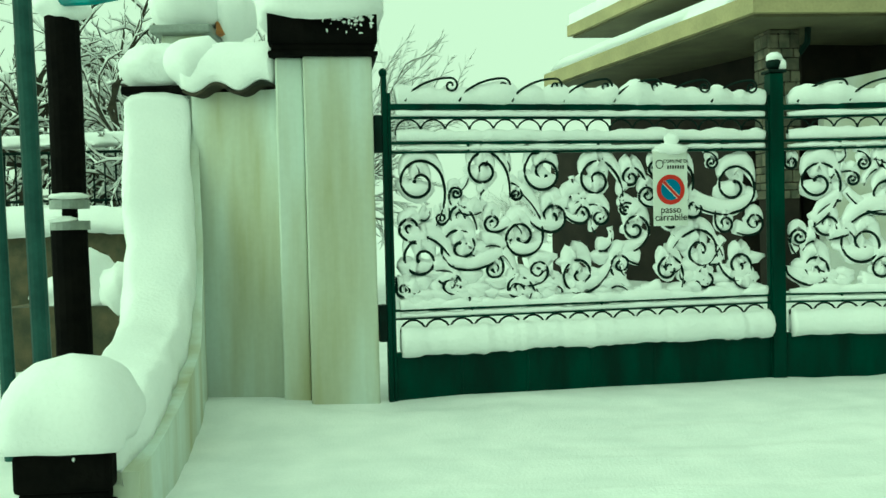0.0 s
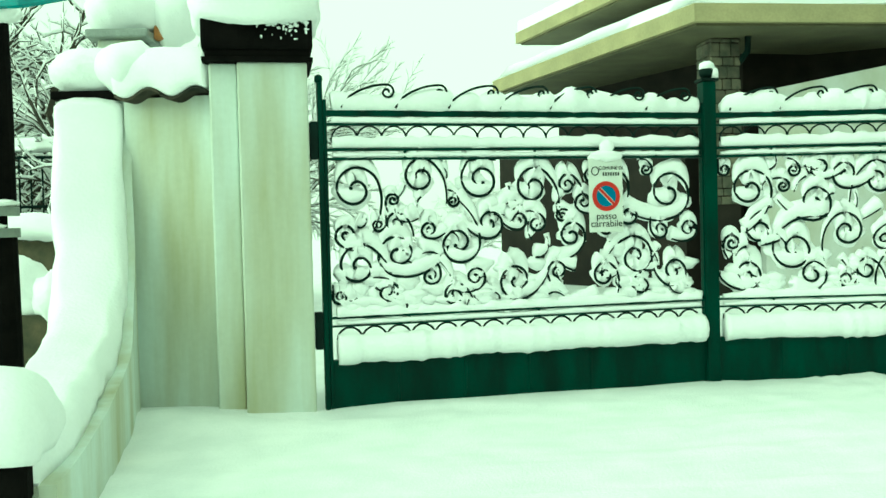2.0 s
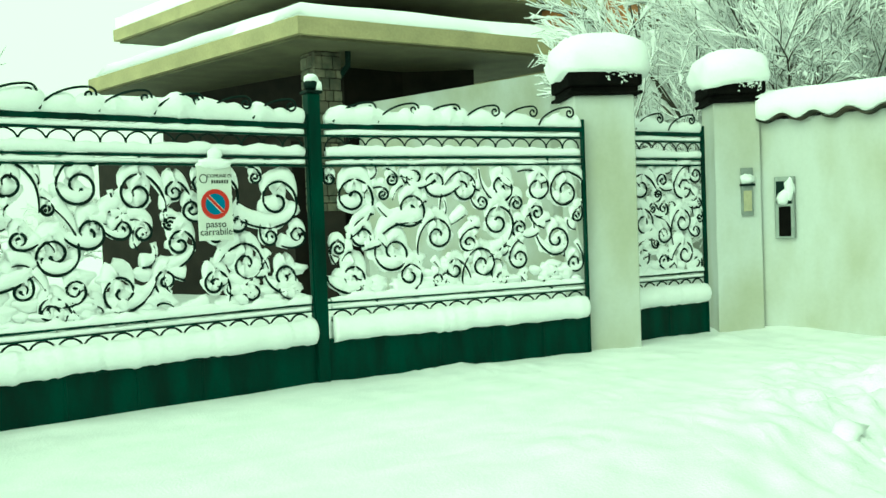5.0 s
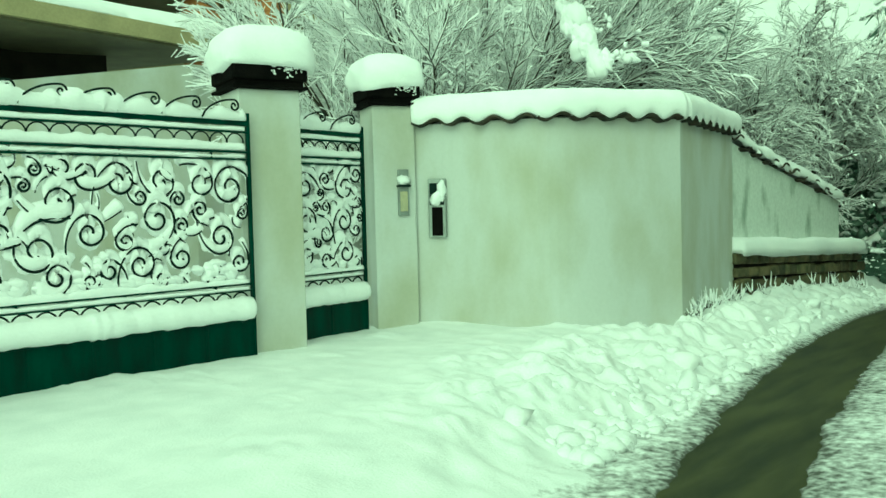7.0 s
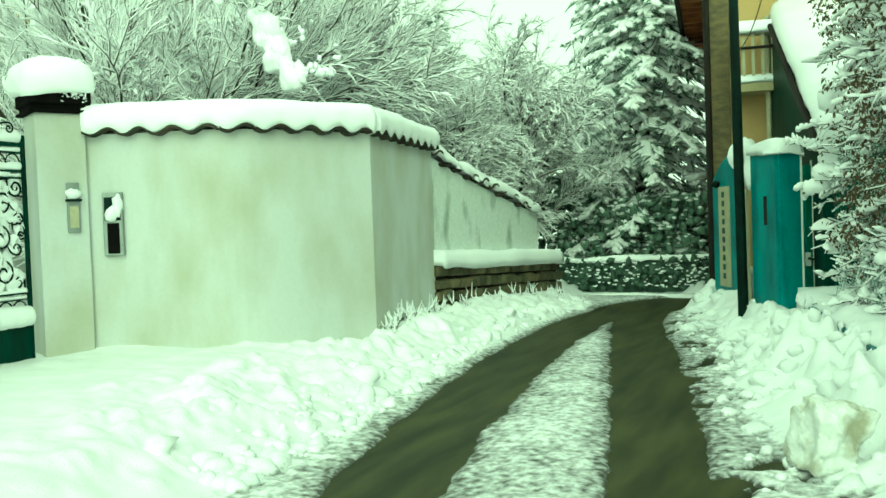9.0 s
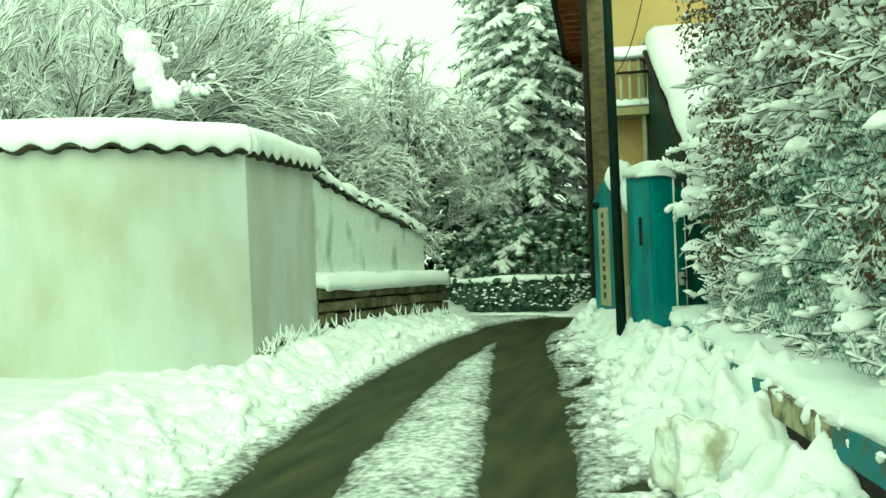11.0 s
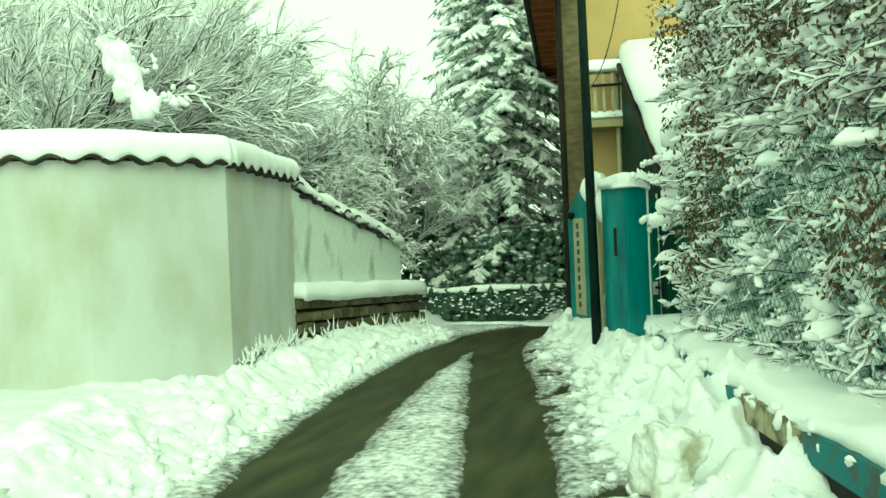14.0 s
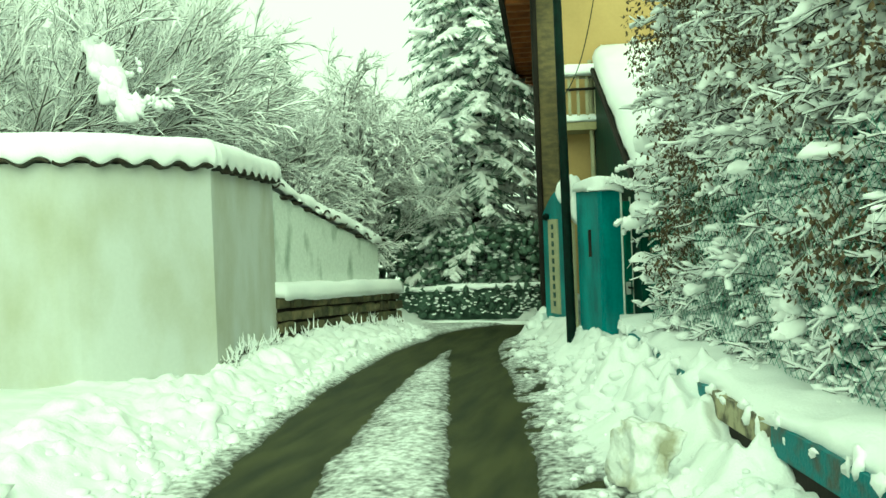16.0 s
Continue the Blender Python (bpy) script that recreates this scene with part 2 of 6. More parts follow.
    def pads(self, a, b, w, h, rough=0.25, sub=1):
        """Long lumps of snow lying from a to b, w wide and h high, flat below."""
        a, b = np.asarray(a, float), np.asarray(b, float)
        w, h = np.asarray(w, float), np.asarray(h, float)
        bm = bmesh.new()
        bmesh.ops.create_icosphere(bm, subdivisions=sub, radius=1)
        bm.verts.index_update()
        u = np.array([q.co for q in bm.verts])
        f = np.array([[q.index for q in g.verts] for g in bm.faces])
        bm.free()
        k = len(a)
        rng = np.random.RandomState(k + 3)
        lump = np.ones((k, len(u)))
        for fr in (1.7, 3.3):
            d = rng.normal(size=(k, 3)) * fr
            lump += rough * np.sin(u @ d.T + rng.uniform(0, 6.3, (1, k))).T / fr ** 0.4
        half = (b - a) / 2
        side = np.stack([-half[:, 1], half[:, 0], 0 * half[:, 0]], 1)
        side /= np.linalg.norm(side, axis=1, keepdims=True) + 1e-6
        up = np.where(u[:, 2] > 0, u[:, 2], u[:, 2] * 0.3)
        v = ((a + b) / 2)[:, None] + (u[None, :, :1] * half[:, None] * 1.08 + u[None, :, 1:2] * (side * w[:, None])[:, None]) * lump[:, :, None]
        v[:, :, 2] += up[None] * h[:, None] * lump + 0.15 * h[:, None]
        g = (f[None] + (np.arange(k) * len(u))[:, None, None]).reshape(-1, 3)
        self.add(v.reshape(-1, 3), g)

    def mesh(self, name, material, smooth=True):
        me = bpy.data.meshes.new(name)
        me.from_pydata(np.concatenate(self.v).tolist(), [], self.f)
        me.materials.append(material)
        if smooth:
            me.polygons.foreach_set("use_smooth", [True] * len(me.polygons))
        me.update()
        return me


def part(name, acc, material, parent=None, label="", smooth=False):
    ob = new(name, acc.mesh(name, material, smooth))
    if parent is not None:
        ob.parent = parent
        ob.matrix_parent_inverse = parent.matrix_world.inverted()
    if label:
        ob["label"] = label
    return ob


def thing(name, label, category, at=(0, 0, 0), kind="", group=""):
    ob = new(name)
    ob.location = at
    ob.matrix_world = Matrix.Translation(at)
    return tagged(ob, label, category, group, kind)


def stuff(name, acc, material, label, category, smooth=True, kind="stuff"):
    return tagged(part(name, acc, material, None, "", smooth), label, category, kind=kind)


def vnoise(x, y, s, seed=0):
    """Smooth value noise, 0 to 1, with cells of s metres."""
    x, y = np.asarray(x, float) / s + 100 + seed * 7.3, np.asarray(y, float) / s + 100 + seed * 3.7
    i, j = np.floor(x).astype(np.int64), np.floor(y).astype(np.int64)
    u, w = x - i, y - j
    u, w = u * u * (3 - 2 * u), w * w * (3 - 2 * w)

    def hsh(a, b):
        q = np.sin(a * 127.1 + b * 311.7 + seed * 17.17) * 43758.5453
        return q - np.floor(q)
    return (hsh(i, j) * (1 - u) + hsh(i + 1, j) * u) * (1 - w) + (hsh(i, j + 1) * (1 - u) + hsh(i + 1, j + 1) * u) * w


def ease(a, b, x):
    t = np.clip((np.asarray(x, float) - a) / (b - a), 0, 1)
    return t * t * (3 - 2 * t)


def smooth_path(pts, step=0.06):
    """Points at even steps along a Catmull-Rom line."""
    p = np.asarray(pts, float)
    q = np.vstack([2 * p[0] - p[1], p, 2 * p[-1] - p[-2]])
    out = []
    for i in range(1, len(q) - 2):
        n = max(2, int(np.linalg.norm(q[i + 1] - q[i]) / step))
        for t in np.arange(n) / n:
            out.append(0.5 * (2 * q[i] + (q[i + 1] - q[i - 1]) * t + (2 * q[i - 1] - 5 * q[i] + 4 * q[i + 1] - q[i + 2]) * t ** 2
                              + (3 * q[i] - q[i - 1] - 3 * q[i + 1] + q[i + 2]) * t ** 3))
    out.append(p[-1])
    return np.array(out)


def straight(pts, step=0.06):
    p = np.asarray(pts, float)
    out = []
    for a, b in zip(p[:-1], p[1:]):
        n = max(1, int(np.linalg.norm(b - a) / step))
        out += [a + (b - a) * t for t in np.arange(n) / n]
    return np.array(out + [p[-1]])


def sides_of(path):
    """Unit vectors to the left of the way, for each point."""
    t = np.gradient(path[:, :2], axis=0)
    t /= np.linalg.norm(t, axis=1, keepdims=True) + 1e-9
    return np.stack([-t[:, 1], t[:, 0], 0 * t[:, 0]], 1)


def ribbon(acc, path, prof, wob=0.0, seed=0):
    """Sweeps a closed profile of (left, up) along a path of x, y, z; wob roughens it."""
    path = np.asarray(path, float)
    s = sides_of(path)
    prof = np.asarray(prof, float)
    k, m = len(path), len(prof)
    v = path[:, None] + s[:, None] * prof[None, :, :1] + np.array([0, 0, 1.0]) * prof[None, :, 1:2]
    if wob:
        d = np.cumsum(np.r_[0, np.linalg.norm(np.diff(path, axis=0), axis=1)])
        q = np.arange(m) * 0.13
        for sc, am in ((0.45, 1.0), (0.14, 0.45), (0.06, 0.22)):
            dd, qq = np.meshgrid(d, q, indexing="ij")
            v[:, :, 2] += wob * am * (vnoise(dd, qq, sc, seed) - 0.5)
            v += s[:, None] * (wob * am * 0.8 * (vnoise(dd, qq, sc, seed + 5) - 0.5))[:, :, None]
    f = [(i * m + j, (i + 1) * m + j, (i + 1) * m + (j + 1) % m, i * m + (j + 1) % m) for i in range(k - 1) for j in range(m)]
    f += [tuple(range(m)), tuple((k - 1) * m + j for j in range(m))[::-1]]
    acc.add(v.reshape(-1, 3), f)


def snow_profile(u0, u1, h, n=12, lip=0.05):
    """A rounded loaf of snow from u0 to u1, h high, its edges hanging a little."""
    a = np.linspace(0, np.pi, n)
    c, r = (u0 + u1) / 2, (u1 - u0) / 2
    e = 0.5
    up = [(c - r * np.sign(np.cos(q)) * abs(np.cos(q)) ** e, h * abs(np.sin(q)) ** e - lip * abs(np.cos(q)) ** 6) for q in a]
    return [(u1 * 0.96 + u0 * 0.04, -lip * 0.4), (c, 0.0), (u0 * 0.96 + u1 * 0.04, -lip * 0.4)] + up


# ---- ground: one sheet of snow over an asphalt road
LEFT_TRACK = smooth_path([(-40, -5.5), (-10, -0.6), (0, 1.3), (3, 1.85), (4.7, 2.22), (5.75, 2.42), (7.1, 2.64), (9.1, 2.87), (11.2, 2.95), (12.6, 2.72), (14.0, 2.0), (15.6, 0.2), (17, -4), (19, -14)], 0.1)
RIGHT_TRACK = smooth_path([(-40, -7.2), (-10, -2.1), (0, -0.12), (3, 0.5), (4.8, 0.87), (6, 1.12), (8.2, 1.62), (11.1, 2.28), (12.7, 2.3), (14.0, 1.4), (15.0, -0.6), (16, -5), (17.4, -14)], 0.1)


def away(path, x, y):
    """Distance from a path, for arrays of places."""
    d = np.full(np.shape(x), 1e9)
    for q in path[::2]:
        d = np.minimum(d, (x - q[0]) ** 2 + (y - q[1]) ** 2)
    return np.sqrt(d)


def bank_left(x):
    return np.interp(x, [-40, 0, 4.2, 5.7, 7.9, 11, 13, 15, 17], [-3, 2.35, 2.85, 2.98, 3.17, 3.32, 3.5, 3.9, 5.0])


def wall_right(x):
    """The line of the low wall beside the road."""
    return np.interp(x, [-40, 0, 3.3, 5.9, 9.5, 10.6, 13.2, 40], [-11, -1.72, -0.9, -0.25, 0.42, 0.75, 1.5, 6])


def clods(x, y, s, seed):
    """Rounded lumps thrown side by side, 0 to 1, about s metres apart."""
    x, y = np.asarray(x, float) / s + 200, np.asarray(y, float) / s + 200
    i, j = np.floor(x), np.floor(y)

    def hsh(a, b, k):
        q = np.sin(a * 127.1 + b * 311.7 + (seed + k) * 74.7) * 43758.5453
        return q - np.floor(q)
    top = np.zeros(np.shape(x))
    for di in (-1, 0, 1):
        for dj in (-1, 0, 1):
            a, b = i + di, j + dj
            r = 0.42 + 0.5 * hsh(a, b, 3) ** 2
            d2 = ((x - a - hsh(a, b, 1)) ** 2 + (y - b - hsh(a, b, 2)) ** 2) / (r * r)
            top = np.maximum(top, r * np.maximum(0, 1 - d2) ** 0.55)
    return top


def height(x, y):
    """Top of the snow."""
    x, y = np.asarray(x, float), np.asarray(y, float)
    n1, n2, n3, n4 = vnoise(x, y, 0.5, 1), vnoise(x, y, 0.19, 2), vnoise(x, y, 0.085, 3), vnoise(x, y, 0.045, 4)
    n5 = vnoise(x, y, 0.11, 13)
    lump = 0.38 * n1 + 0.40 * n2 + 0.24 * n3
    crumb = 0.30 * n1 + 0.34 * n2 + 0.26 * n5 + 0.12 * n3
    thin = 0.022 + 0.014 * (n1 - 0.5) + 0.014 * (n2 - 0.5) + 0.013 * (n3 - 0.45)
    beside = y < np.interp(x, RIGHT_TRACK[:, 0], RIGHT_TRACK[:, 1])
    thin = thin - np.where(beside, 0.10 * ease(0.54, 0.7, 0.6 * n2 + 0.4 * n5), 0.0)
    # left bank
    b = bank_left(x) + 0.25 * (n1 - 0.5) + 0.12 * (n2 - 0.5)
    rough = ease(6.4, 7.2, x) + (1 - ease(6.4, 7.2, x)) * (1 - ease(b + 0.5, b + 1.5, y)) * (0.12 + 0.88 * ease(2.6, 5.0, x))
    yard = 0.275 + 0.03 * vnoise(x, y, 1.7, 8) + 0.012 * vnoise(x, y, 0.5, 9)
    wx_, wy_ = x + 0.10 * (n2 - 0.5) + 0.05 * (n3 - 0.5), y + 0.10 * (n5 - 0.5) + 0.05 * (n4 - 0.5)
    heap = 0.11 * clods(wx_, wy_, 0.45, 3) + 0.085 * clods(wx_, wy_, 0.21, 6) + 0.045 * clods(wx_, wy_, 0.11, 9)
    left = ease(b - 0.15, b + 0.75, y) * (yard + rough * (0.16 * (lump - 0.42) + 1.0 * (heap - 0.14) + 0.02 * (n4 - 0.5)))
    left = left + ease(b - 0.55, b, y) * (0.03 * lump + 0.4 * np.maximum(heap - 0.12, 0))
    # heap in front of the far pillar and a drift by the near one
    left += 0.10 * np.exp(-((x - 6.5) ** 2 + (y - 5.9) ** 2) / 0.25) + 0.11 * np.exp(-((x + 1.25) ** 2 + (y - 5.1) ** 2) / 0.12)
    left -= 0.05 * np.exp(-((x + 0.55) ** 2 + (y - 5.25) ** 2) / 0.02)
    # right bank
    w = wall_right(x)
    r = w + 0.40 + 0.2 * ease(5.2, 7.5, x) + 0.4 * (n1 - 0.5) + 0.2 * (n2 - 0.5)
    right = ease(-(r + 0.12), -(r - 0.6), -y) * (0.06 + 0.30 * crumb + 1.35 * heap) * (1 - 0.5 * ease(6.3, 8.8, x)) * (1 - 0.5 * np.exp(-((y - w) / 0.2) ** 2) * (1 - ease(5.0, 6.0, x)))
    right += (0.22 + 0.08 * (n2 - 0.5) + 1.0 * (heap - 0.12)) * np.exp(-((y - w - 0.10) / 0.34) ** 2) * ease(5.0, 5.9, x) * (1 - 0.45 * ease(7.5, 9, x))
    right += 0.05 * ease(-(r + 0.6), -r, -y) * np.maximum(n2 - 0.35, 0)
    for px, py, pr, ph in ((4.62, -0.44, 0.17, 0.34), (4.3, -0.30, 0.2, 0.16), (4.95, -0.18, 0.2, 0.10), (5.6, 0.02, 0.28, 0.16), (6.3, 0.22, 0.3, 0.14), (7.2, 0.3, 0.3, 0.08)):
        right += ph * np.exp(-((x - px) ** 2 + (y - py) ** 2) / (pr * pr)) * (0.55 + 2.2 * heap)
    right += (0.04 + 0.9 * heap) * np.exp(-((y - w - 0.08) / 0.16) ** 2) * (1 - ease(5.0, 6.0, x))
    behind = y < w - 0.16
    right = np.where(behind, 0.47 + 0.05 * n1 + 0.03 * n2, right)
    bank = np.maximum(left, right)
    h = np.where(bank > 0.012, np.maximum(thin, bank), thin)
    # wheel tracks
    for path, half in ((LEFT_TRACK, 0.29 + 0.03 * ease(4.5, 7.5, x) + 0.32 * ease(11.8, 13.6, x)), (RIGHT_TRACK, 0.245 + 0.045 * ease(4.5, 7.5, x))):
        d = away(path, x, y) + 0.05 * (n1 - 0.5) + 0.03 * (n2 - 0.5) + 0.015 * (n3 - 0.5)
        h = h * ease(half - 0.05, half + 0.22, d) - 0.035 * (1 - ease(half - 0.05, half + 0.05, d))
    far = ease(16, 20, x) + ease(6.3, 8, y)
    return np.where(far > 0, np.maximum(h, 0.0) * (1 - np.minimum(far, 1)) + 0.3 * np.minimum(far, 1), h)


def steps(fine0, fine1, d, reach):
    a = np.arange(fine0, fine1 + d / 2, d)
    g = []
    s, q = d, 0.0
    while q < reach:
        s *= 1.3
        q += s
        g.append(q)
    g = np.array(g)
    return np.r_[(a[0] - g)[::-1], a, a[-1] + g]


def sheet(name, xs, ys, fn, material, smooth=True):
    gx, gy = np.meshgrid(xs, ys, indexing="ij")
    gz = fn(gx, gy)
    v = np.stack([gx, gy, gz], -1).reshape(-1, 3)
    ny = len(ys)
    i, j = np.meshgrid(np.arange(len(xs) - 1), np.arange(ny - 1), indexing="ij")
    a = (i * ny + j).ravel()
    me = bpy.data.meshes.new(name)
    me.from_pydata(v.tolist(), [], np.stack([a, a + ny, a + ny + 1, a + 1], 1).tolist())
    me.materials.append(material)
    me.polygons.foreach_set("use_smooth", [smooth] * len(me.polygons))
    return new(name, me)


gxs, gys = steps(2.2, 13.6, 0.05, 600), steps(-1.3, 6.2, 0.06, 600)
gxs = np.r_[gxs[gxs < 2.9], np.arange(2.9, 8.6, 0.026), gxs[gxs > 8.6]]
gys = np.r_[gys[gys < -1.1], np.arange(-1.1, 4.3, 0.026), gys[gys > 4.3]]
ground = sheet("ground", gxs, gys, height, SLUSH)
tagged(ground, "deep fresh snow over drive and verges, ploughed into lumpy banks", "snow", kind="structure")
road = sheet("road", steps(-4, 18, 0.5, 40), steps(-3, 4, 0.5, 12), lambda x, y: 0.0 * x - 0.008 + 0.004 * vnoise(x, y, 0.7, 3), ASPHALT)
tagged(road, "wet dark asphalt lane showing in two wheel tracks", "road", kind="structure")

rng = np.random.RandomState(5)
clumps = Acc()
cx, cy, cr = [], [], []
for _ in range(620):  # left bank
    x = rng.uniform(3.8, 13.5)
    y = bank_left(x) + abs(rng.normal(0.05, 0.22)) - 0.12
    if y > 3.75 and x > 7.4:
        continue
    cx.append(x), cy.append(y), cr.append(0.022 + 0.075 * rng.uniform() ** 3)
for _ in range(520):  # right bank
    x = rng.uniform(2.8, 12.5)
    y = wall_right(x) + rng.uniform(0.12, 1.25)
    cx.append(x), cy.append(y), cr.append(0.016 + 0.075 * rng.uniform() ** 2.6)
cx, cy, cr = np.array(cx), np.array(cy), np.array(cr)
keep = np.minimum(away(LEFT_TRACK, cx, cy), away(RIGHT_TRACK, cx, cy)) > 0.42 + cr
cx, cy, cr = cx[keep], cy[keep], cr[keep]
cz = height(cx, cy) - cr * 0.15
size = np.stack([cr * rng.uniform(0.8, 1.3, len(cr)), cr * rng.uniform(0.8, 1.3, len(cr)), cr * rng.uniform(0.65, 1.0, len(cr))], 1)
place_c = np.stack([cx, cy, cz], 1)
small_c = cr < 0.036
clumps.blobs(place_c[small_c], size[small_c], 0.3, 1)
clumps.blobs(place_c[~small_c], size[~small_c], 0.26, 2)
stuff("snow_clumps", clumps, SLUSH, "broken clods of ploughed snow along both road banks", "snow")

bm = bmesh.new()
bmesh.ops.create_cube(bm, size=1)
bmesh.ops.subdivide_edges(bm, edges=bm.edges, cuts=14, use_grid_fill=True)
v, f = [], []
turn = pose(4.98, 0.06, 0.20, 8, -10, 28)
for q in bm.verts:
    c = q.co.copy()
    e = c.normalized() * 0.62
    c = c.lerp(e, 0.16)
    c = Vector((c.x * 0.27, c.y * 0.25, c.z * 0.33))
    c += c.normalized() * (0.07 * noise.noise(c * 5) + 0.035 * noise.noise(c * 14) + 0.015 * noise.noise(c * 32))
    v.append(tuple(turn @ c))
bm.verts.index_update()
f = [[q.index for q in g.verts] for g in bm.faces]
bm.free()
rock = Acc()
rock.add(v, f)
stuff("snow_block", rock, DIRTY, "large dirty block of packed snow beside the wheel track", "snow block", kind="")


# ---- walls round the drive
def wall_body(acc, path, tops, u0, u1, bottom=-0.3):
    path = np.asarray(path, float)
    s = sides_of(path)[:, :2]
    v = []
    for p, q, t in zip(path, s, tops):
        for u, z in ((u0, bottom), (u0, t), (u1, t), (u1, bottom)):
            v.append((*(p[:2] + q * u), z))
    k = len(path)
    f = [(i * 4 + j, (i + 1) * 4 + j, (i + 1) * 4 + (j + 1) % 4, i * 4 + (j + 1) % 4) for i in range(k - 1) for j in range(4)]
    acc.add(v, f + [(0, 1, 2, 3), tuple((k - 1) * 4 + j for j in (3, 2, 1, 0))])


def tile_mesh(length, period=0.29, rise=0.029, thick=0.02):
    """One S-shaped pantile lying across a wall: half a wave up, half down."""
    acc = Acc()
    n, v = 15, []
    for u, k in ((0.0, 1.0), (length, 0.9)):
        for dz in (0.0, -thick):
            for i in range(n):
                x = period * (i / (n - 1) - 0.5)
                v.append((x, u, rise * k * np.sin(2 * np.pi * x / period) + dz))
    f = []
    for i in range(n - 1):
        f += [(i, i + 1, 2 * n + i + 1, 2 * n + i), (n + i + 1, n + i, 3 * n + i, 3 * n + i + 1), (i + 1, i, n + i, n + i + 1), (2 * n + i, 2 * n + i + 1, 3 * n + i + 1, 3 * n + i)]
    f += [(0, 2 * n, 3 * n, n), (n - 1, 2 * n - 1, 4 * n - 1, 3 * n - 1)]
    acc.add(v, f)
    return acc.mesh("tile", TILE)


TILE_ME = tile_mesh(0.42)


def coping(parent, path, tops, u0, spacing=0.288, jitter=0.006):
    """Curved tiles side by side along a wall's top, each overlapping the next."""
    path = np.asarray(path, float)
    d = np.cumsum(np.r_[0, np.linalg.norm(np.diff(path[:, :2], axis=0), axis=1)])
    s = sides_of(path)
    r = np.random.RandomState(len(path))
    for k, q in enumerate(np.arange(spacing / 2, d[-1], spacing)):
        x, y, z = np.interp(q, d, path[:, 0]), np.interp(q, d, path[:, 1]), np.interp(q, d, tops)
        sx, sy = np.interp(q, d, s[:, 0]), np.interp(q, d, s[:, 1])
        ob = new("tile", TILE_ME)
        a = math.degrees(math.atan2(sy, sx)) - 90 + r.uniform(-3, 3)
        m = pose(x + sx * u0, y + sy * u0, z + 0.045 + r.uniform(-jitter, jitter), 0, 0, a)
        ob.parent = parent
        ob.matrix_parent_inverse = parent.matrix_world.inverted()
        ob.matrix_basis = m


def tiled_snow(acc, path, z0, u0, u1, h, phase=0.0, spacing=0.288, seed=0):
    """A loaf of snow whose front edge follows the waves of the tiles below it."""
    path = np.asarray(path, float)
    d = np.cumsum(np.r_[0, np.linalg.norm(np.diff(path[:, :2], axis=0), axis=1)])
    s = sides_of(path)
    wave = 0.045 + 0.029 * np.sin(2 * np.pi * (d - spacing / 2 + phase) / spacing)
    zb = z0 + wave
    zt = z0 + h + 0.03 * (vnoise(d, 0 * d, 0.6, seed) - 0.5) + 0.02 * (vnoise(d, 0 * d, 0.2, seed + 1) - 0.5)
    bulge = 0.02 * (vnoise(d, 0 * d, 0.25, seed + 2) - 0.5)
    w = u1 - u0
    rows = [(u0 + 0.02, 0.0, 0.0), (u0, 0.02, 0.0), (u0 - 0.012, 0.25, 1.0), (u0 - 0.012, 0.5, 1.0), (u0 + 0.01, 0.72, 1.0), (u0 + 0.05, 0.9, 0.5), (u0 + 0.12, 0.985, 0), (u0 + w * 0.5, 1.03, 0),
            (u1 - 0.1, 0.97, 0), (u1 - 0.03, 0.75, 0), (u1, 0.3, 0), (u1, -0.2, 0)]
    v = np.stack([path + s * (u + bulge * k)[:, None] + np.stack([0 * d, 0 * d, zb + (zt - zb) * q], 1) for u, q, k in ((np.full(len(d), r[0]), r[1], r[2]) for r in rows)], 1)
    m, k = len(rows), len(path)
    f = [(i * m + j, (i + 1) * m + j, (i + 1) * m + (j + 1) % m, i * m + (j + 1) % m) for i in range(k - 1) for j in range(m)]
    acc.add(v.reshape(-1, 3), f + [tuple(range(m)), tuple((k - 1) * m + j for j in range(m))[::-1]])


ARC = np.vstack([smooth_path([(6.03, 5.86, 0), (6.2, 5.55, 0), (6.33, 5.12, 0), (6.52, 4.72, 0), (6.95, 4.4, 0), (7.7, 4.02, 0)], 0.08)])
FACET = straight([(7.7, 4.02, 0), (9.95, 4.42, 0)], 0.1)
TOP = 2.13
wall_1 = thing("wall_curved", "pale stained plaster garden wall, curved, with tile coping", "wall", (6.9, 4.4, 0), "structure")
a = Acc()
wall_body(a, ARC, [TOP + 0.03] * len(ARC), 0, 0.32)
part("wall_face", a, PLASTER2, wall_1)
a = Acc()
wall_body(a, FACET, [TOP + 0.03] * len(FACET), 0, 0.32)
part("return_face", a, PLASTER2, wall_1)
coping(wall_1, ARC, [TOP] * len(ARC), -0.105)
coping(wall_1, FACET, [TOP] * len(FACET), -0.10)
a = Acc()
tiled_snow(a, smooth_path(ARC[::2], 0.03), TOP, -0.108, 0.42, 0.31, 0.0, 0.288, 3)
tiled_snow(a, straight(FACET[[0, -1]] + [(0.0, 0.0, 0), (0, 0, 0)], 0.03), TOP, -0.103, 0.42, 0.305, 0.0, 0.288, 6)
stuff("wall_snow", a, SNOW, "thick loaf of snow lying on the tiled wall", "snow")

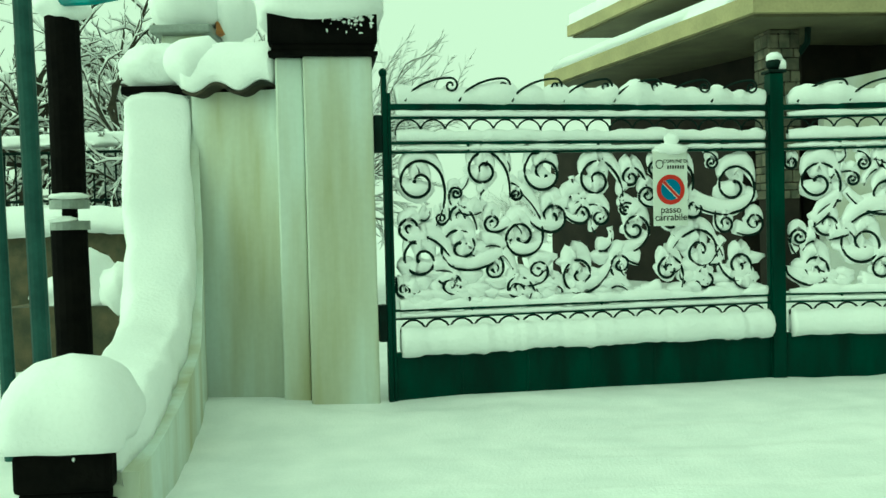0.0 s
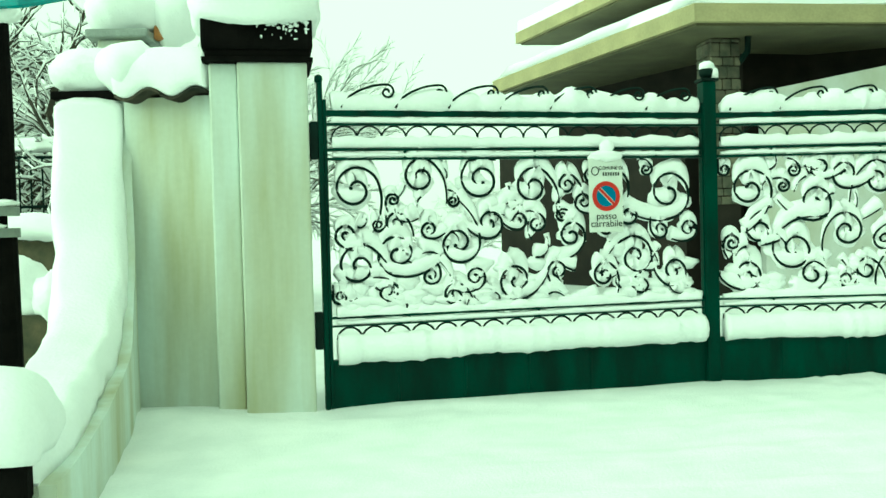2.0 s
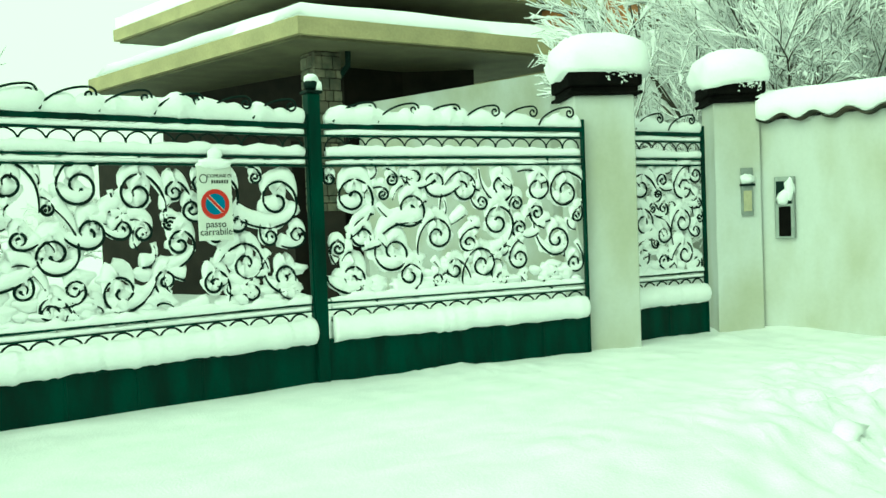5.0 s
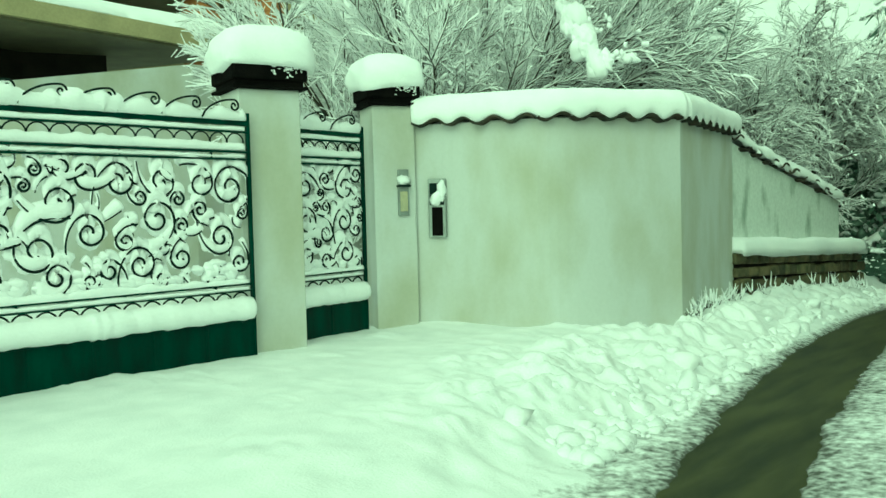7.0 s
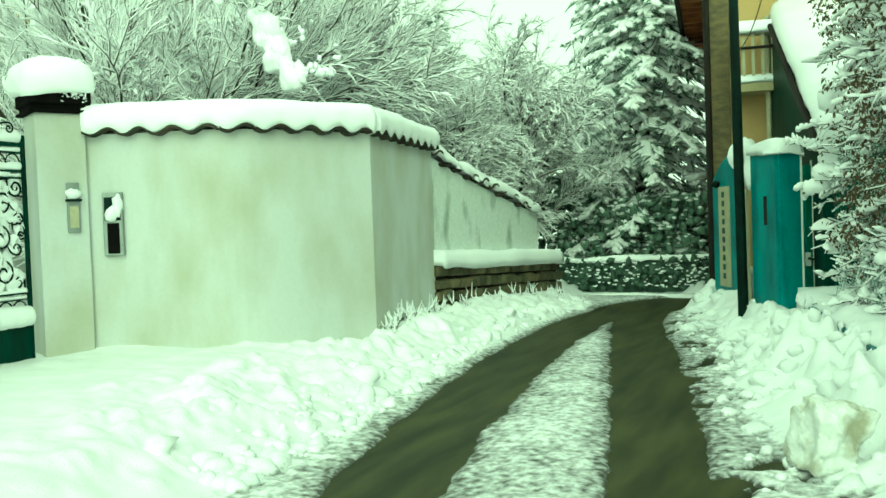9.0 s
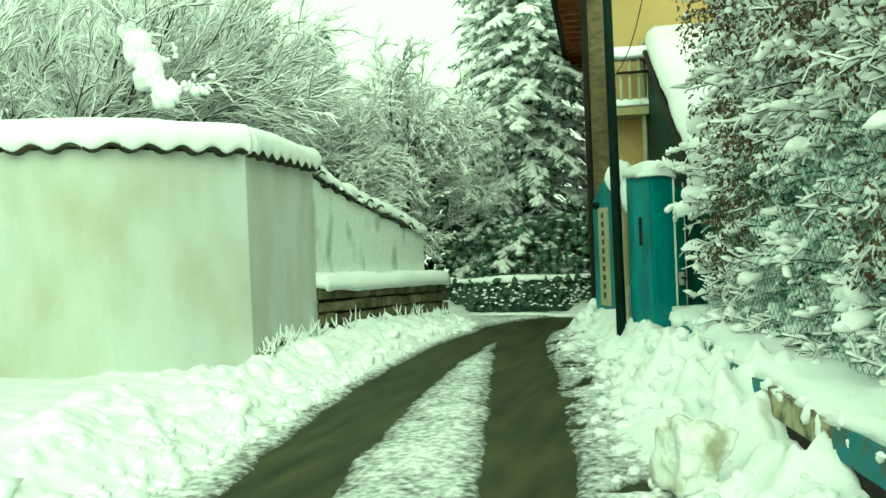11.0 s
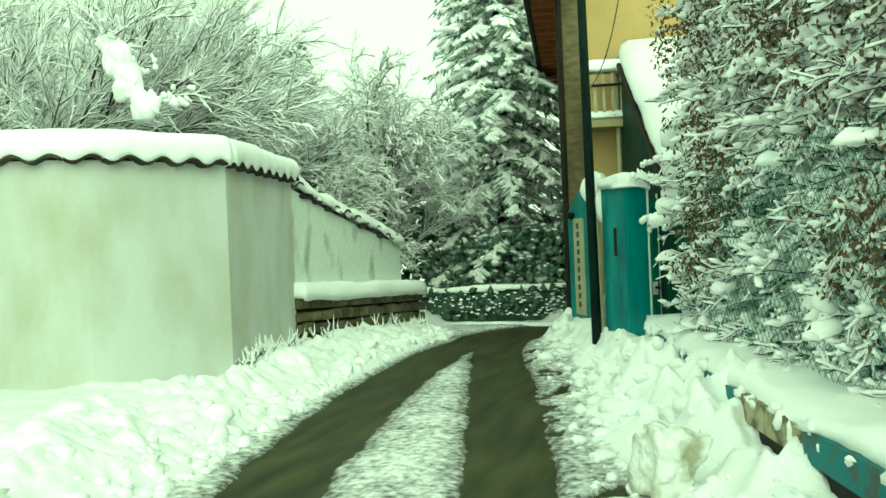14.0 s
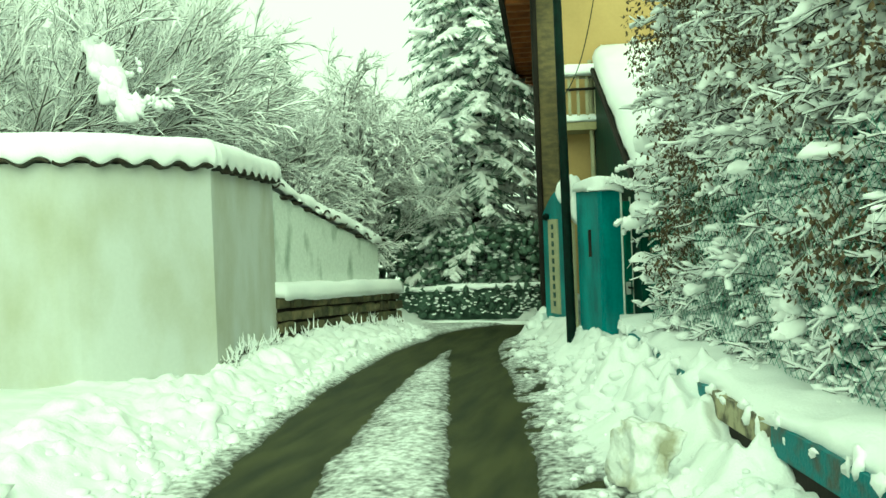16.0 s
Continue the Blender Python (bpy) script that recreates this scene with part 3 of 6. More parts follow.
# the old wall that runs on beside the lane, its coping falling towards the bend
OLD = straight([(9.97, 4.5, 0), (13.0, 4.12, 0)], 0.08)
old_tops = np.interp(OLD[:, 0], [9.9, 10.9, 12.0, 13.0], [2.14, 1.85, 1.58, 1.36])
wall_2 = thing("wall_old", "old mould-streaked plaster wall with a falling tile coping", "wall", (11.3, 4.3, 0), "structure")
a = Acc()
wall_body(a, OLD, old_tops, 0, 0.3)
part("wall_face", a, OLDWALL, wall_2)
coping(wall_2, OLD, old_tops, -0.08, 0.288, 0.03)
a = Acc()
ribbon(a, np.c_[OLD[:, :2], old_tops + 0.05], snow_profile(-0.06, 0.36, 0.16), 0.12, 9)
stuff("old_wall_snow", a, SNOW, "ragged snow on the coping of the old wall", "snow")

# low rubble wall in front of it
LOW = straight([(9.9, 4.38, 0), (13.35, 3.92, 0)], 0.1)
low_tops = np.interp(LOW[:, 0], [9.9, 13.35], [0.80, 0.66])
wall_3 = thing("wall_low", "low rubble stone wall under a ledge of snow", "wall", (11.5, 4.1, 0), "structure")
a = Acc()
wall_body(a, LOW, low_tops, 0.05, 0.3)
part("core", a, DARK, wall_3)
a = Acc()
ribbon(a, np.c_[LOW[:, :2], low_tops], snow_profile(-0.09, 0.4, 0.17), 0.05, 11)
stuff("low_wall_snow", a, SNOW, "even cushion of snow on the low stone wall", "snow")

# the wall beside the near pillar: a short front, and a wing that sweeps down to the road
FRONT = straight([(-1.76, 5.58, 0), (-1.2, 5.47, 0)], 0.07)
wall_4 = thing("wall_front", "stained cream plaster wall with tile coping beside the gate pillar", "wall", (-1.5, 5.5, 0), "structure")
a = Acc()
wall_body(a, FRONT, [2.19] * len(FRONT), 0, 0.32)
part("wall_face", a, PLASTER, wall_4)
coping(wall_4, FRONT, [2.16] * len(FRONT), -0.12)
a = Acc()
tiled_snow(a, straight(FRONT[[0, -1]], 0.03), 2.16, -0.125, 0.4, 0.33, 0.0, 0.288, 5)
a.blobs([(-1.98, 5.75, 2.37), (-1.72, 5.62, 2.37)], [(0.27, 0.22, 0.15), (0.2, 0.2, 0.16)], 0.1, 3)
stuff("front_wall_snow", a, SNOW, "thick overhanging snow on the front wall", "snow")
a = Acc()
a.box((-2.12, 5.72, -0.2), (-1.77, 5.98, 2.2))
tagged(part("wall_side", a, PLASTER), "plaster wall running on behind the swept wing", "wall", kind="structure")
a = Acc()
a.bevel_box((-2.2, 5.6, 2.2), (-1.78, 6.05, 2.25), 0.01)
tagged(part("coping_slab", a, BLACK), "thin dark coping slab under snow", "coping", kind="structure")

WING = smooth_path([(-1.75, 5.62, 2.06), (-1.73, 5.52, 1.72), (-1.68, 5.36, 1.31), (-1.63, 5.12, 0.99), (-1.56, 4.8, 0.77), (-1.48, 4.3, 0.67), (-1.42, 3.95, 0.63), (-1.37, 3.5, 0.57), (-1.36, 3.22, 0.53)], 0.05)
wing = thing("wall_wing", "plaster wing wall sweeping down to a low black-capped pier", "wall", (-1.5, 4.5, 0), "structure")
a = Acc()
wall_body(a, WING, WING[:, 2] - 0.02, 0.02, -0.36)
part("wall_face", a, PLASTER, wing)
a = Acc()
ribbon(a, WING, snow_profile(-0.41, -0.03, 0.15, 14, 0.05), 0.05, 14)
stuff("wing_snow", a, SNOW, "smooth sweep of snow down the wing wall", "snow")


# ---- pillars
def pillar(at, w, d, h, turn, cap_h, dome, name, label, mat_, rebate=0.0, cap_over=0.05, spread=0.06, hang=0.05):
    """A square gate pillar: shaft, thin plate, heavy black cap and a dome of snow on top."""
    ob = thing(name, label, "pillar", at)
    ob.matrix_world = m = pose(*at, 0, 0, turn)
    ob.matrix_basis = m
    a = Acc()
    if rebate:
        a.bevel_box((-w / 2 + rebate, -d / 2, -0.4), (w / 2, d / 2, h), 0.012, m)
        a.bevel_box((-w / 2, -d / 2 + 0.05, -0.4), (-w / 2 + rebate - 0.002, d / 2, h), 0.012, m)
    else:
        a.bevel_box((-w / 2, -d / 2, -0.4), (w / 2, d / 2, h), 0.012, m)
    part("shaft", a, mat_, ob)
    a = Acc()
    o = cap_over
    a.bevel_box((-w / 2 - o, -d / 2 - o, h), (w / 2 + o, d / 2 + o, h + 0.025), 0.006, m)
    part("plate", a, BLACK, ob, "thin dark plate")
    a = Acc()
    a.bevel_box((-w / 2 - o * 0.5, -d / 2 - o * 0.5, h + 0.025), (w / 2 + o * 0.5, d / 2 + o * 0.5, h + 0.07), 0.012, m)
    a.bevel_box((-w / 2 - o, -d / 2 - o, h + 0.065), (w / 2 + o, d / 2 + o, h + cap_h), 0.02, m)
    part("cap", a, BLACK, ob, "heavy black cap flecked with snow")
    a = Acc()
    n, k, v = 32, 12, []
    ro = w / 2 + o + (spread if w > 0.3 else 0.05)
    for i in range(k):
        q = i / (k - 1)
        z = h + cap_h + dome * (q * 1.0) - hang * (1 - q) ** 3
        rr = ro * (1 - q ** 3.2) ** 0.5 * (0.93 + 0.1 * math.sin(min(q * 4, 1.57)))
        for j in range(n):
            t = 2 * math.pi * j / n
            px = 10 - 7.2 * q ** 0.6
            e = (abs(math.cos(t)) ** px + abs(math.sin(t)) ** px) ** (-1 / px)
            w2 = 1 + 0.05 * math.sin(3 * t + at[0]) + 0.03 * math.sin(7 * t + i)
            zz = z - ((0.05 if w > 0.3 else 0.0) * max(0, math.sin(2.3 * t + at[0] * 3)) * (1 - q) ** 2)
            v.append(m @ Vector((rr * e * w2 * math.cos(t), rr * (d / w) ** 0.5 * e * w2 * math.sin(t), zz)))
    f = [(i * n + j, i * n + (j + 1) % n, (i + 1) * n + (j + 1) % n, (i + 1) * n + j) for i in range(k - 1) for j in range(n)]
    f += [tuple(range(n))[::-1], tuple((k - 1) * n + j for j in range(n))]
    a.add([tuple(p) for p in v], f)
    r = np.random.RandomState(int(abs(at[0]) * 100))
    fl = []
    for _ in range(200 if w > 0.3 else 1):  # flecks stuck to the cap's front
        fl.append(m @ Vector((min(0.5, abs(r.normal(0.3, 0.22))) * w, -d / 2 - o - 0.003, h + cap_h - abs(r.normal(0, 0.3)) * cap_h * 0.7)))
    b = Acc()
    b.blobs([tuple(q) for q in fl], [(r.uniform(0.004, 0.016), 0.006, r.uniform(0.003, 0.012)) for _ in fl], 0.3, 1)
    a.add(np.concatenate(b.v), b.f)
    stuff("pillar_snow", a, SNOW, "rounded dome of snow on the pillar cap", "snow")
    return ob


pillar((-0.95, 5.56, 0), 0.56, 0.5, 2.35, 8, 0.29, 0.34, "gate_pillar", "stained cream plaster gate pillar with a black cap", PLASTER, 0.16, 0.035)
pillar((4.42, 6.07, 0), 0.50, 0.46, 2.34, -20, 0.23, 0.30, "gate_pillar", "pale plaster gate pillar with a black cap", PLASTER2, 0.0, 0.055)
pillar((5.93, 6.10, 0), 0.40, 0.42, 2.33, -30, 0.22, 0.28, "gate_pillar", "slim pale plaster pillar with a black cap and bell panel", PLASTER2, 0.0, 0.05)
pillar((-1.59, 3.28, 0), 0.27, 0.27, 0.4, 6, 0.21, 0.32, "low_pier", "low road-side pier with a black cap under snow", PLASTER, 0.0, 0.03, hang=0.0)


# ---- gates
def spiral(cx, cz, r, turn0, way, turns=1.45, inner=0.18):
    t = np.linspace(0, 1, 34)
    a = turn0 + way * t * turns * 2 * np.pi
    rr = r * (1 - t * (1 - inner))
    return np.stack([cx + rr * np.cos(a), 0 * t, cz + rr * np.sin(a)], 1)


def snow_on(acc, pts, lo, hi, r, back=0.0):
    """Snow heaped along a bar or scroll, thicker where it lies flat."""
    t = np.gradient(pts, axis=0)
    t /= np.linalg.norm(t, axis=1, keepdims=True) + 1e-9
    flat = np.abs(t[:, 0])
    n = vnoise(np.arange(len(pts)) * 0.5, np.full(len(pts), r.uniform(0, 50)), 1.6)
    rad = (lo + (hi - lo) * flat ** 1.3) * (0.7 + 0.6 * n)
    p = pts + np.stack([0 * rad, back + rad * 0.55, rad * 0.85], 1)
    acc.tube(p, rad, 7, squash=(1, 0.85))


def transform(acc, m):
    acc.v = [np.array([m @ Vector(q) for q in v]) for v in acc.v]
    return acc


def gate_leaf(name, label, m, L, scrolls, seed, top=2.08):
    """A wrought-iron leaf in its own plane (x along, z up): rails, arches, scrolls, sheet panel; and its snow."""
    r = np.random.RandomState(seed)
    ob = thing(name, label, "gate", tuple(m.translation))
    ob.matrix_world = m
    ob.matrix_basis = m

    def bar(nm, x0, x1, z0, z1, d=0.018, mt=GREEN):
        a = Acc()
        a.bevel_box((x0, -d, z0), (x1, d, z1), 0.003)
        return part(nm, transform(a, m), mt, ob)
    bar("stile", 0.0, 0.02, 0.3, 2.14, 0.02)
    bar("stile", L - 0.02, L, 0.3, 2.14, 0.02)
    for z, h in ((top - 0.02, 0.035), (1.995, 0.014), (1.845, 0.016), (1.79, 0.014), (0.85, 0.014), (0.80, 0.01)):
        bar("rail", 0.02, L - 0.02, z - h / 2, z + h / 2)
    bar("sheet_panel", 0.02, L - 0.02, 0.26, 0.58, 0.012, GREEN)
    bar("rail", 0.02, L - 0.02, 0.575, 0.60, 0.03)
    for k in range(1, int(L / 0.42)):
        bar("seam", k * L / int(L / 0.42 + 0.5) - 0.008, k * L / int(L / 0.42 + 0.5) + 0.008, 0.28, 0.575, 0.017)
    for k in range(1, 4):
        bar("tie", L * k / 3 - 0.35, L * k / 3 - 0.335, 1.79, 1.845, 0.01)
        bar("tie", L * k / 3 - 0.35, L * k / 3 - 0.335, 0.80, 0.85, 0.01)
    n = int(L / 0.155)
    w = (L - 0.1) / n
    t = np.linspace(0, np.pi, 9)
    for k in range(n):
        c = 0.05 + w * (k + 0.5)
        arch = Acc()
        arch.tube(np.stack([c - w / 2 * np.cos(t), 0 * t, 1.915 + 0.07 * np.sin(t)], 1), 0.006, 5)
        arch.blobs([(c - w / 2, 0, 1.905)], [(0.011, 0.011, 0.02)], 0, 1)
        part("arch", transform(arch, m), IRON, ob)
        low = Acc()
        low.tube(np.stack([c - w / 2 * np.cos(t), 0 * t, 0.72 + 0.07 * np.sin(t)], 1), 0.007, 5)
        part("arch", transform(low, m), IRON, ob)
    snow = Acc()
    # cresting scrolls
    n = max(2, int(L / 0.34))
    for k in range(n):
        c = 0.1 + (L - 0.2) * (k + 0.5) / n
        q = spiral(c + 0.12, top + 0.105, 0.045, math.pi * 0.5, -1, 1.3)
        s = np.linspace(0, 1, 12)[:-1]
        lead = np.stack([c - 0.16 + 0.28 * s, 0 * s, top + 0.01 + 0.14 * np.sin(s * 1.571) ** 0.6], 1)
        a = Acc()
        a.tube(np.vstack([lead, q]) - [0, 0.03, 0], 0.0075, 5)
        part("crest_scroll", transform(a, m), IRON, ob)
    xs = np.arange(0.05, L - 0.04, 0.02)

    def heap(z, rad, var, sq=0.9, off=0.9):
        nz = 0.5 * vnoise(xs, 0 * xs + seed, 0.14, seed) + 0.5 * vnoise(xs, 0 * xs + z, 0.055, seed + 2)
        rr = rad * (1 - var + 2 * var * nz)
        snow.tube(np.stack([xs, 0 * xs, z + rr * off], 1), rr, 9, squash=(1, sq))
    heap(top, 0.058, 0.6, 0.7, 0.8)
    heap(2.0, 0.022, 0.35)
    heap(1.855, 0.036, 0.3, 0.8)
    heap(1.8, 0.017, 0.4)
    heap(0.805, 0.018, 0.4)
    heap(0.85, 0.028, 0.6)
    snow.tube(np.stack([xs, 0 * xs - 0.02, 0.662 + 0.012 * vnoise(xs, 0 * xs, 0.2, seed)], 1), 0.074 + 0.016 * vnoise(xs, 0 * xs, 0.09, seed + 3) + 0.014 * vnoise(xs, 0 * xs, 0.04, seed + 4), 12, squash=(1, 0.95))
    # the scrollwork
    r2 = random.Random(seed)
    scrolls = list(scrolls)
    for _ in range(140):  # smaller scrolls in the gaps
        c = (r2.uniform(0.07, L - 0.07), r2.uniform(0.93, 1.72), r2.uniform(0.04, 0.085))
        if all(math.hypot(c[0] - q[0], c[1] - q[1]) > 0.95 * (c[2] + q[2]) for q in scrolls):
            scrolls.append(c)
    for (cx, cz, rad) in scrolls:
        way = r2.choice((-1, 1))
        q = spiral(cx, cz, rad, r2.uniform(0, 6.3), way)
        # a tail that leaves the scroll's outer end
        p0 = q[0]
        d = (q[0] - q[1]) / np.linalg.norm(q[0] - q[1])
        s = np.linspace(1, 0, 9)[:-1]
        nrm = np.array([-d[2], 0, d[0]]) * way
        tail = p0 + d * s[:, None] * rad * 1.7 - nrm * (s ** 2)[:, None] * rad * 0.9
        tail[:, 2] = np.clip(tail[:, 2], 0.87, 1.78)
        tail[:, 0] = np.clip(tail[:, 0], 0.03, L - 0.03)
        line = np.vstack([tail, q])
        a = Acc()
        a.tube(line, np.r_[np.linspace(0.006, 0.0095, len(tail)), np.full(len(q), 0.0095)], 5)
        a.blobs([tuple(q[-1])], [(0.014, 0.012, 0.014)], 0, 1)
        part("scroll", transform(a, m), IRON, ob)
        snow_on(snow, line, 0.006, min(0.064, 0.024 + rad * 0.31), r, 0.0)
        lower = [p for p in q if p[2] < cz - 0.2 * rad][:14]
        if len(lower) > 4 and rad > 0.08:
            lo = np.array(lower)
            snow.blobs(lo[::3] + [0, 0.035, 0.03], [(rad * 0.34, 0.032, rad * 0.32)] * len(lo[::3]), 0.2, 2)
        snow.blobs([(cx + r2.uniform(-0.15, 0.15) * rad, 0.036, cz - rad * 0.32)], [(rad * 0.74, 0.03, rad * r2.uniform(0.4, 0.58))], 0.18, 2)
    # leaves and tendrils between the scrolls, each under its own pat of snow
    for _ in range(int(L * 20)):
        x, z = r2.uniform(0.06, L - 0.1), 0.88 + 0.86 * r2.random() ** 1.25
        q = r2.uniform(0, 6.3)
        ln = r2.uniform(0.06, 0.16)
        s = np.linspace(0, 1, 8)
        b = r2.uniform(-1.5, 1.5)
        line = np.stack([x + ln * s * np.cos(q + b * s), 0 * s, z + ln * s * np.sin(q + b * s)], 1)
        line[:, 0], line[:, 2] = np.clip(line[:, 0], 0.04, L - 0.04), np.clip(line[:, 2], 0.87, 1.79)
        a = Acc()
        a.tube(line, np.linspace(0.008, 0.004, 8), 5)
        part("tendril", transform(a, m), IRON, ob)
        snow_on(snow, line, 0.014, 0.05, r, 0.0)
    for _ in range(int(L * 32)):  # the panel's foot is nearly filled
        x = r2.uniform(0.08, L - 0.08)
        z = 0.86 + abs(r2.gauss(0, 0.13))
        snow.blobs([(x, 0.02, z)], [(r2.uniform(0.04, 0.1), 0.026, r2.uniform(0.03, 0.06))], 0.3, 2)
    sn = stuff("gate_snow", transform(snow, m), SNOW, "wet snow clinging to rails and scrolls of the gate", "snow")
    return ob


A_SCROLLS = [(0.18, 1.61, 0.15), (0.58, 1.68, 0.12), (0.96, 1.66, 0.13), (1.3, 1.61, 0.13), (1.53, 1.62, 0.07), (2.23, 1.56, 0.17), (0.42, 1.4, 0.07), (0.12, 1.34, 0.07), (1.01, 1.39, 0.1),
             (1.32, 1.38, 0.06), (0.78, 1.53, 0.04), (2.17, 1.32, 0.06), (2.37, 1.32, 0.07), (0.43, 1.22, 0.14), (0.19, 1.15, 0.14), (0.81, 1.27, 0.14), (1.55, 1.3, 0.1), (1.99, 1.15, 0.14),
             (2.26, 1.05, 0.11), (0.36, 0.99, 0.07), (0.91, 1.06, 0.07), (1.18, 1.03, 0.13), (1.45, 1.08, 0.07), (1.77, 1.04, 0.09), (2.03, 0.97, 0.07), (1.85, 1.62, 0.1), (1.8, 1.35, 0.08)]
B_SCROLLS = [(0.24, 1.57, 0.15), (0.67, 1.48, 0.13), (0.88, 1.66, 0.1), (1.1, 1.62, 0.13), (1.42, 1.62, 0.12), (1.74, 1.61, 0.11), (1.99, 1.58, 0.16), (0.88, 1.28, 0.13), (1.38, 1.36, 0.14),
             (1.73, 1.42, 0.07), (1.9, 1.21, 0.13), (1.24, 1.05, 0.13), (0.21, 1.01, 0.11), (0.53, 1.17, 0.16), (0.65, 1.0, 0.1), (1.01, 1.02, 0.08), (1.56, 1.08, 0.09), (2.06, 1.02, 0.08), (0.3, 1.3, 0.09)]
C_SCROLLS = [(0.2, 1.6, 0.12), (0.7, 1.6, 0.12), (0.45, 1.66, 0.07), (0.22, 1.3, 0.12), (0.68, 1.3, 0.12), (0.45, 1.2, 0.09), (0.2, 1.02, 0.11), (0.7, 1.02, 0.11), (0.45, 1.42, 0.06), (0.45, 0.97, 0.07)]


def plane(p, q):
    """A pose at p whose x axis runs level to q, and the length."""
    ang = math.degrees(math.atan2(q[1] - p[1], q[0] - p[0]))
    return pose(p[0], p[1], 0, 0, 0, ang), math.hypot(q[0] - p[0], q[1] - p[1])


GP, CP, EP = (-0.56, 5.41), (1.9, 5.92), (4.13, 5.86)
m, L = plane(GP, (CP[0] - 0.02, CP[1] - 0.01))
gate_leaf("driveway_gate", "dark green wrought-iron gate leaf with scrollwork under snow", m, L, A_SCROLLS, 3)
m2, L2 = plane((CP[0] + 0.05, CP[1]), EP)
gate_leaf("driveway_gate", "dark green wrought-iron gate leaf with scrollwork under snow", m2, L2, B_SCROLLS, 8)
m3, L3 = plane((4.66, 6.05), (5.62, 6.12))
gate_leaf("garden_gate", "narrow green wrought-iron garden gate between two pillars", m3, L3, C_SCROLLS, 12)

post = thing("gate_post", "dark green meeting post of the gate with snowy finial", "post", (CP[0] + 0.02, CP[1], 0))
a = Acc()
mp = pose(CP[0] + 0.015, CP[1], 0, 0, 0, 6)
a.bevel_box((-0.045, -0.045, 0.2), (0.045, 0.045, 2.28), 0.006, mp)
part("shaft", a, GREEN, post)
a = Acc()
a.bevel_box((-0.06, -0.06, 2.28), (0.06, 0.06, 2.3), 0.005, mp)
a.blobs([(CP[0] + 0.015, CP[1], 2.345)], [(0.05, 0.05, 0.05)], 0, 3)
part("finial", a, IRON, post)
a = Acc()
a.blobs([(CP[0] + 0.015, CP[1] - 0.01, 2.375), (CP[0] + 0.06, CP[1], 2.33)], [(0.05, 0.05, 0.035), (0.03, 0.04, 0.045)], 0.2, 2)
stuff("finial_snow", a, SNOW, "cap of snow on the post's finial", "snow")

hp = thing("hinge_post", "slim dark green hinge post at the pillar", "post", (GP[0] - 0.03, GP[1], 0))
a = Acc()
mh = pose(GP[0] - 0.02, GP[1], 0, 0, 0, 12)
a.bevel_box((-0.012, -0.028, 0.2), (0.018, 0.028, 2.24), 0.005, mh)
a.blobs([(GP[0] - 0.02, GP[1], 2.26)], [(0.026, 0.026, 0.03)], 0, 2)
part("shaft", a, GREEN, hp)
for z in (0.78, 1.9):
    a = Acc()
    a.bevel_box((-0.06, -0.03, z - 0.11), (-0.014, 0.03, z + 0.11), 0.005, mh)
    part("hinge", a, IRON, hp)


# ---- the no-parking plate on the gate
def text_part(body, size, m, material, parent, name):
    cu = bpy.data.curves.new(name, "FONT")
    cu.body, cu.size, cu.align_x, cu.align_y, cu.extrude = body, size, "CENTER", "CENTER", 0.0008
    ob = new(name, cu)
    bpy.context.view_layer.update()
    me = bpy.data.meshes.new_from_object(ob.evaluated_get(bpy.context.evaluated_depsgraph_get()))
    bpy.data.objects.remove(ob)
    me.materials.clear()
    me.materials.append(material)
    o = new(name, me)
    o.parent = parent
    o.matrix_parent_inverse = parent.matrix_world.inverted()
    o.matrix_basis = m
    return o


ms = m @ pose(1.765, -0.06, 1.545)
plate = thing("sign", "white no-parking plate with red and blue roundel on the gate", "sign", tuple(ms.translation))
a = Acc()
a.bevel_box((-0.115, -0.004, -0.23), (0.115, 0.004, 0.235), 0.002, ms)
part("plate", a, WHITE, plate)


def disc(r0, r1, y, material, name):
    a = Acc()
    n = 40
    t = np.arange(n) * 2 * np.pi / n
    v = [(r * np.cos(q), yy, -0.004 + r * np.sin(q)) for yy in (y, y + 0.002) for r in (r0, r1) for q in t]
    f = []
    for k in range(n):
        j = (k + 1) % n
        f += [(k, j, n + j, n + k), (n + k, n + j, 3 * n + j, 3 * n + k)]
    a.add([tuple(ms @ Vector(q)) for q in v], f)
    part(name, a, material, plate)


disc(0.0, 0.094, -0.0065, RED, "red_ring")
disc(0.0, 0.066, -0.0085, BLUE, "blue_disc")
for w, y, mt, nm in ((0.026, -0.0105, WHITE, "band_edge"), (0.018, -0.0125, RED, "red_band")):
    a = Acc()
    a.box((-0.068, y, -w / 2), (0.068, y + 0.0015, w / 2), ms @ pose(0, 0, -0.004, 0, 45, 0))
    part(nm, a, mt, plate)
up = ms @ pose(0, -0.006, 0, 90, 0, 0)
text_part("passo", 0.062, up @ pose(0, -0.130, 0), INK, plate, "lettering")
text_part("carrabile", 0.062, up @ pose(0, -0.178, 0), INK, plate, "lettering")
text_part("COMUNE DI", 0.03, up @ pose(0.035, 0.172, 0), INK, plate, "lettering")
for k in range(7):
    a = Acc()
    a.box((-0.02 + k * 0.017, -0.0055, 0.125), (-0.01 + k * 0.017, -0.004, 0.147), ms)
    part("small_print", a, INK, plate)
a = Acc()
t = np.linspace(0, 2 * np.pi, 20)
a.tube([tuple(ms @ Vector((-0.072 + 0.024 * np.cos(q), -0.005, 0.155 + 0.026 * np.sin(q)))) for q in t], 0.003, 5)
part("emblem", a, INK, plate)
a = Acc()
q = ms @ Vector((0, 0.0, 0.25))
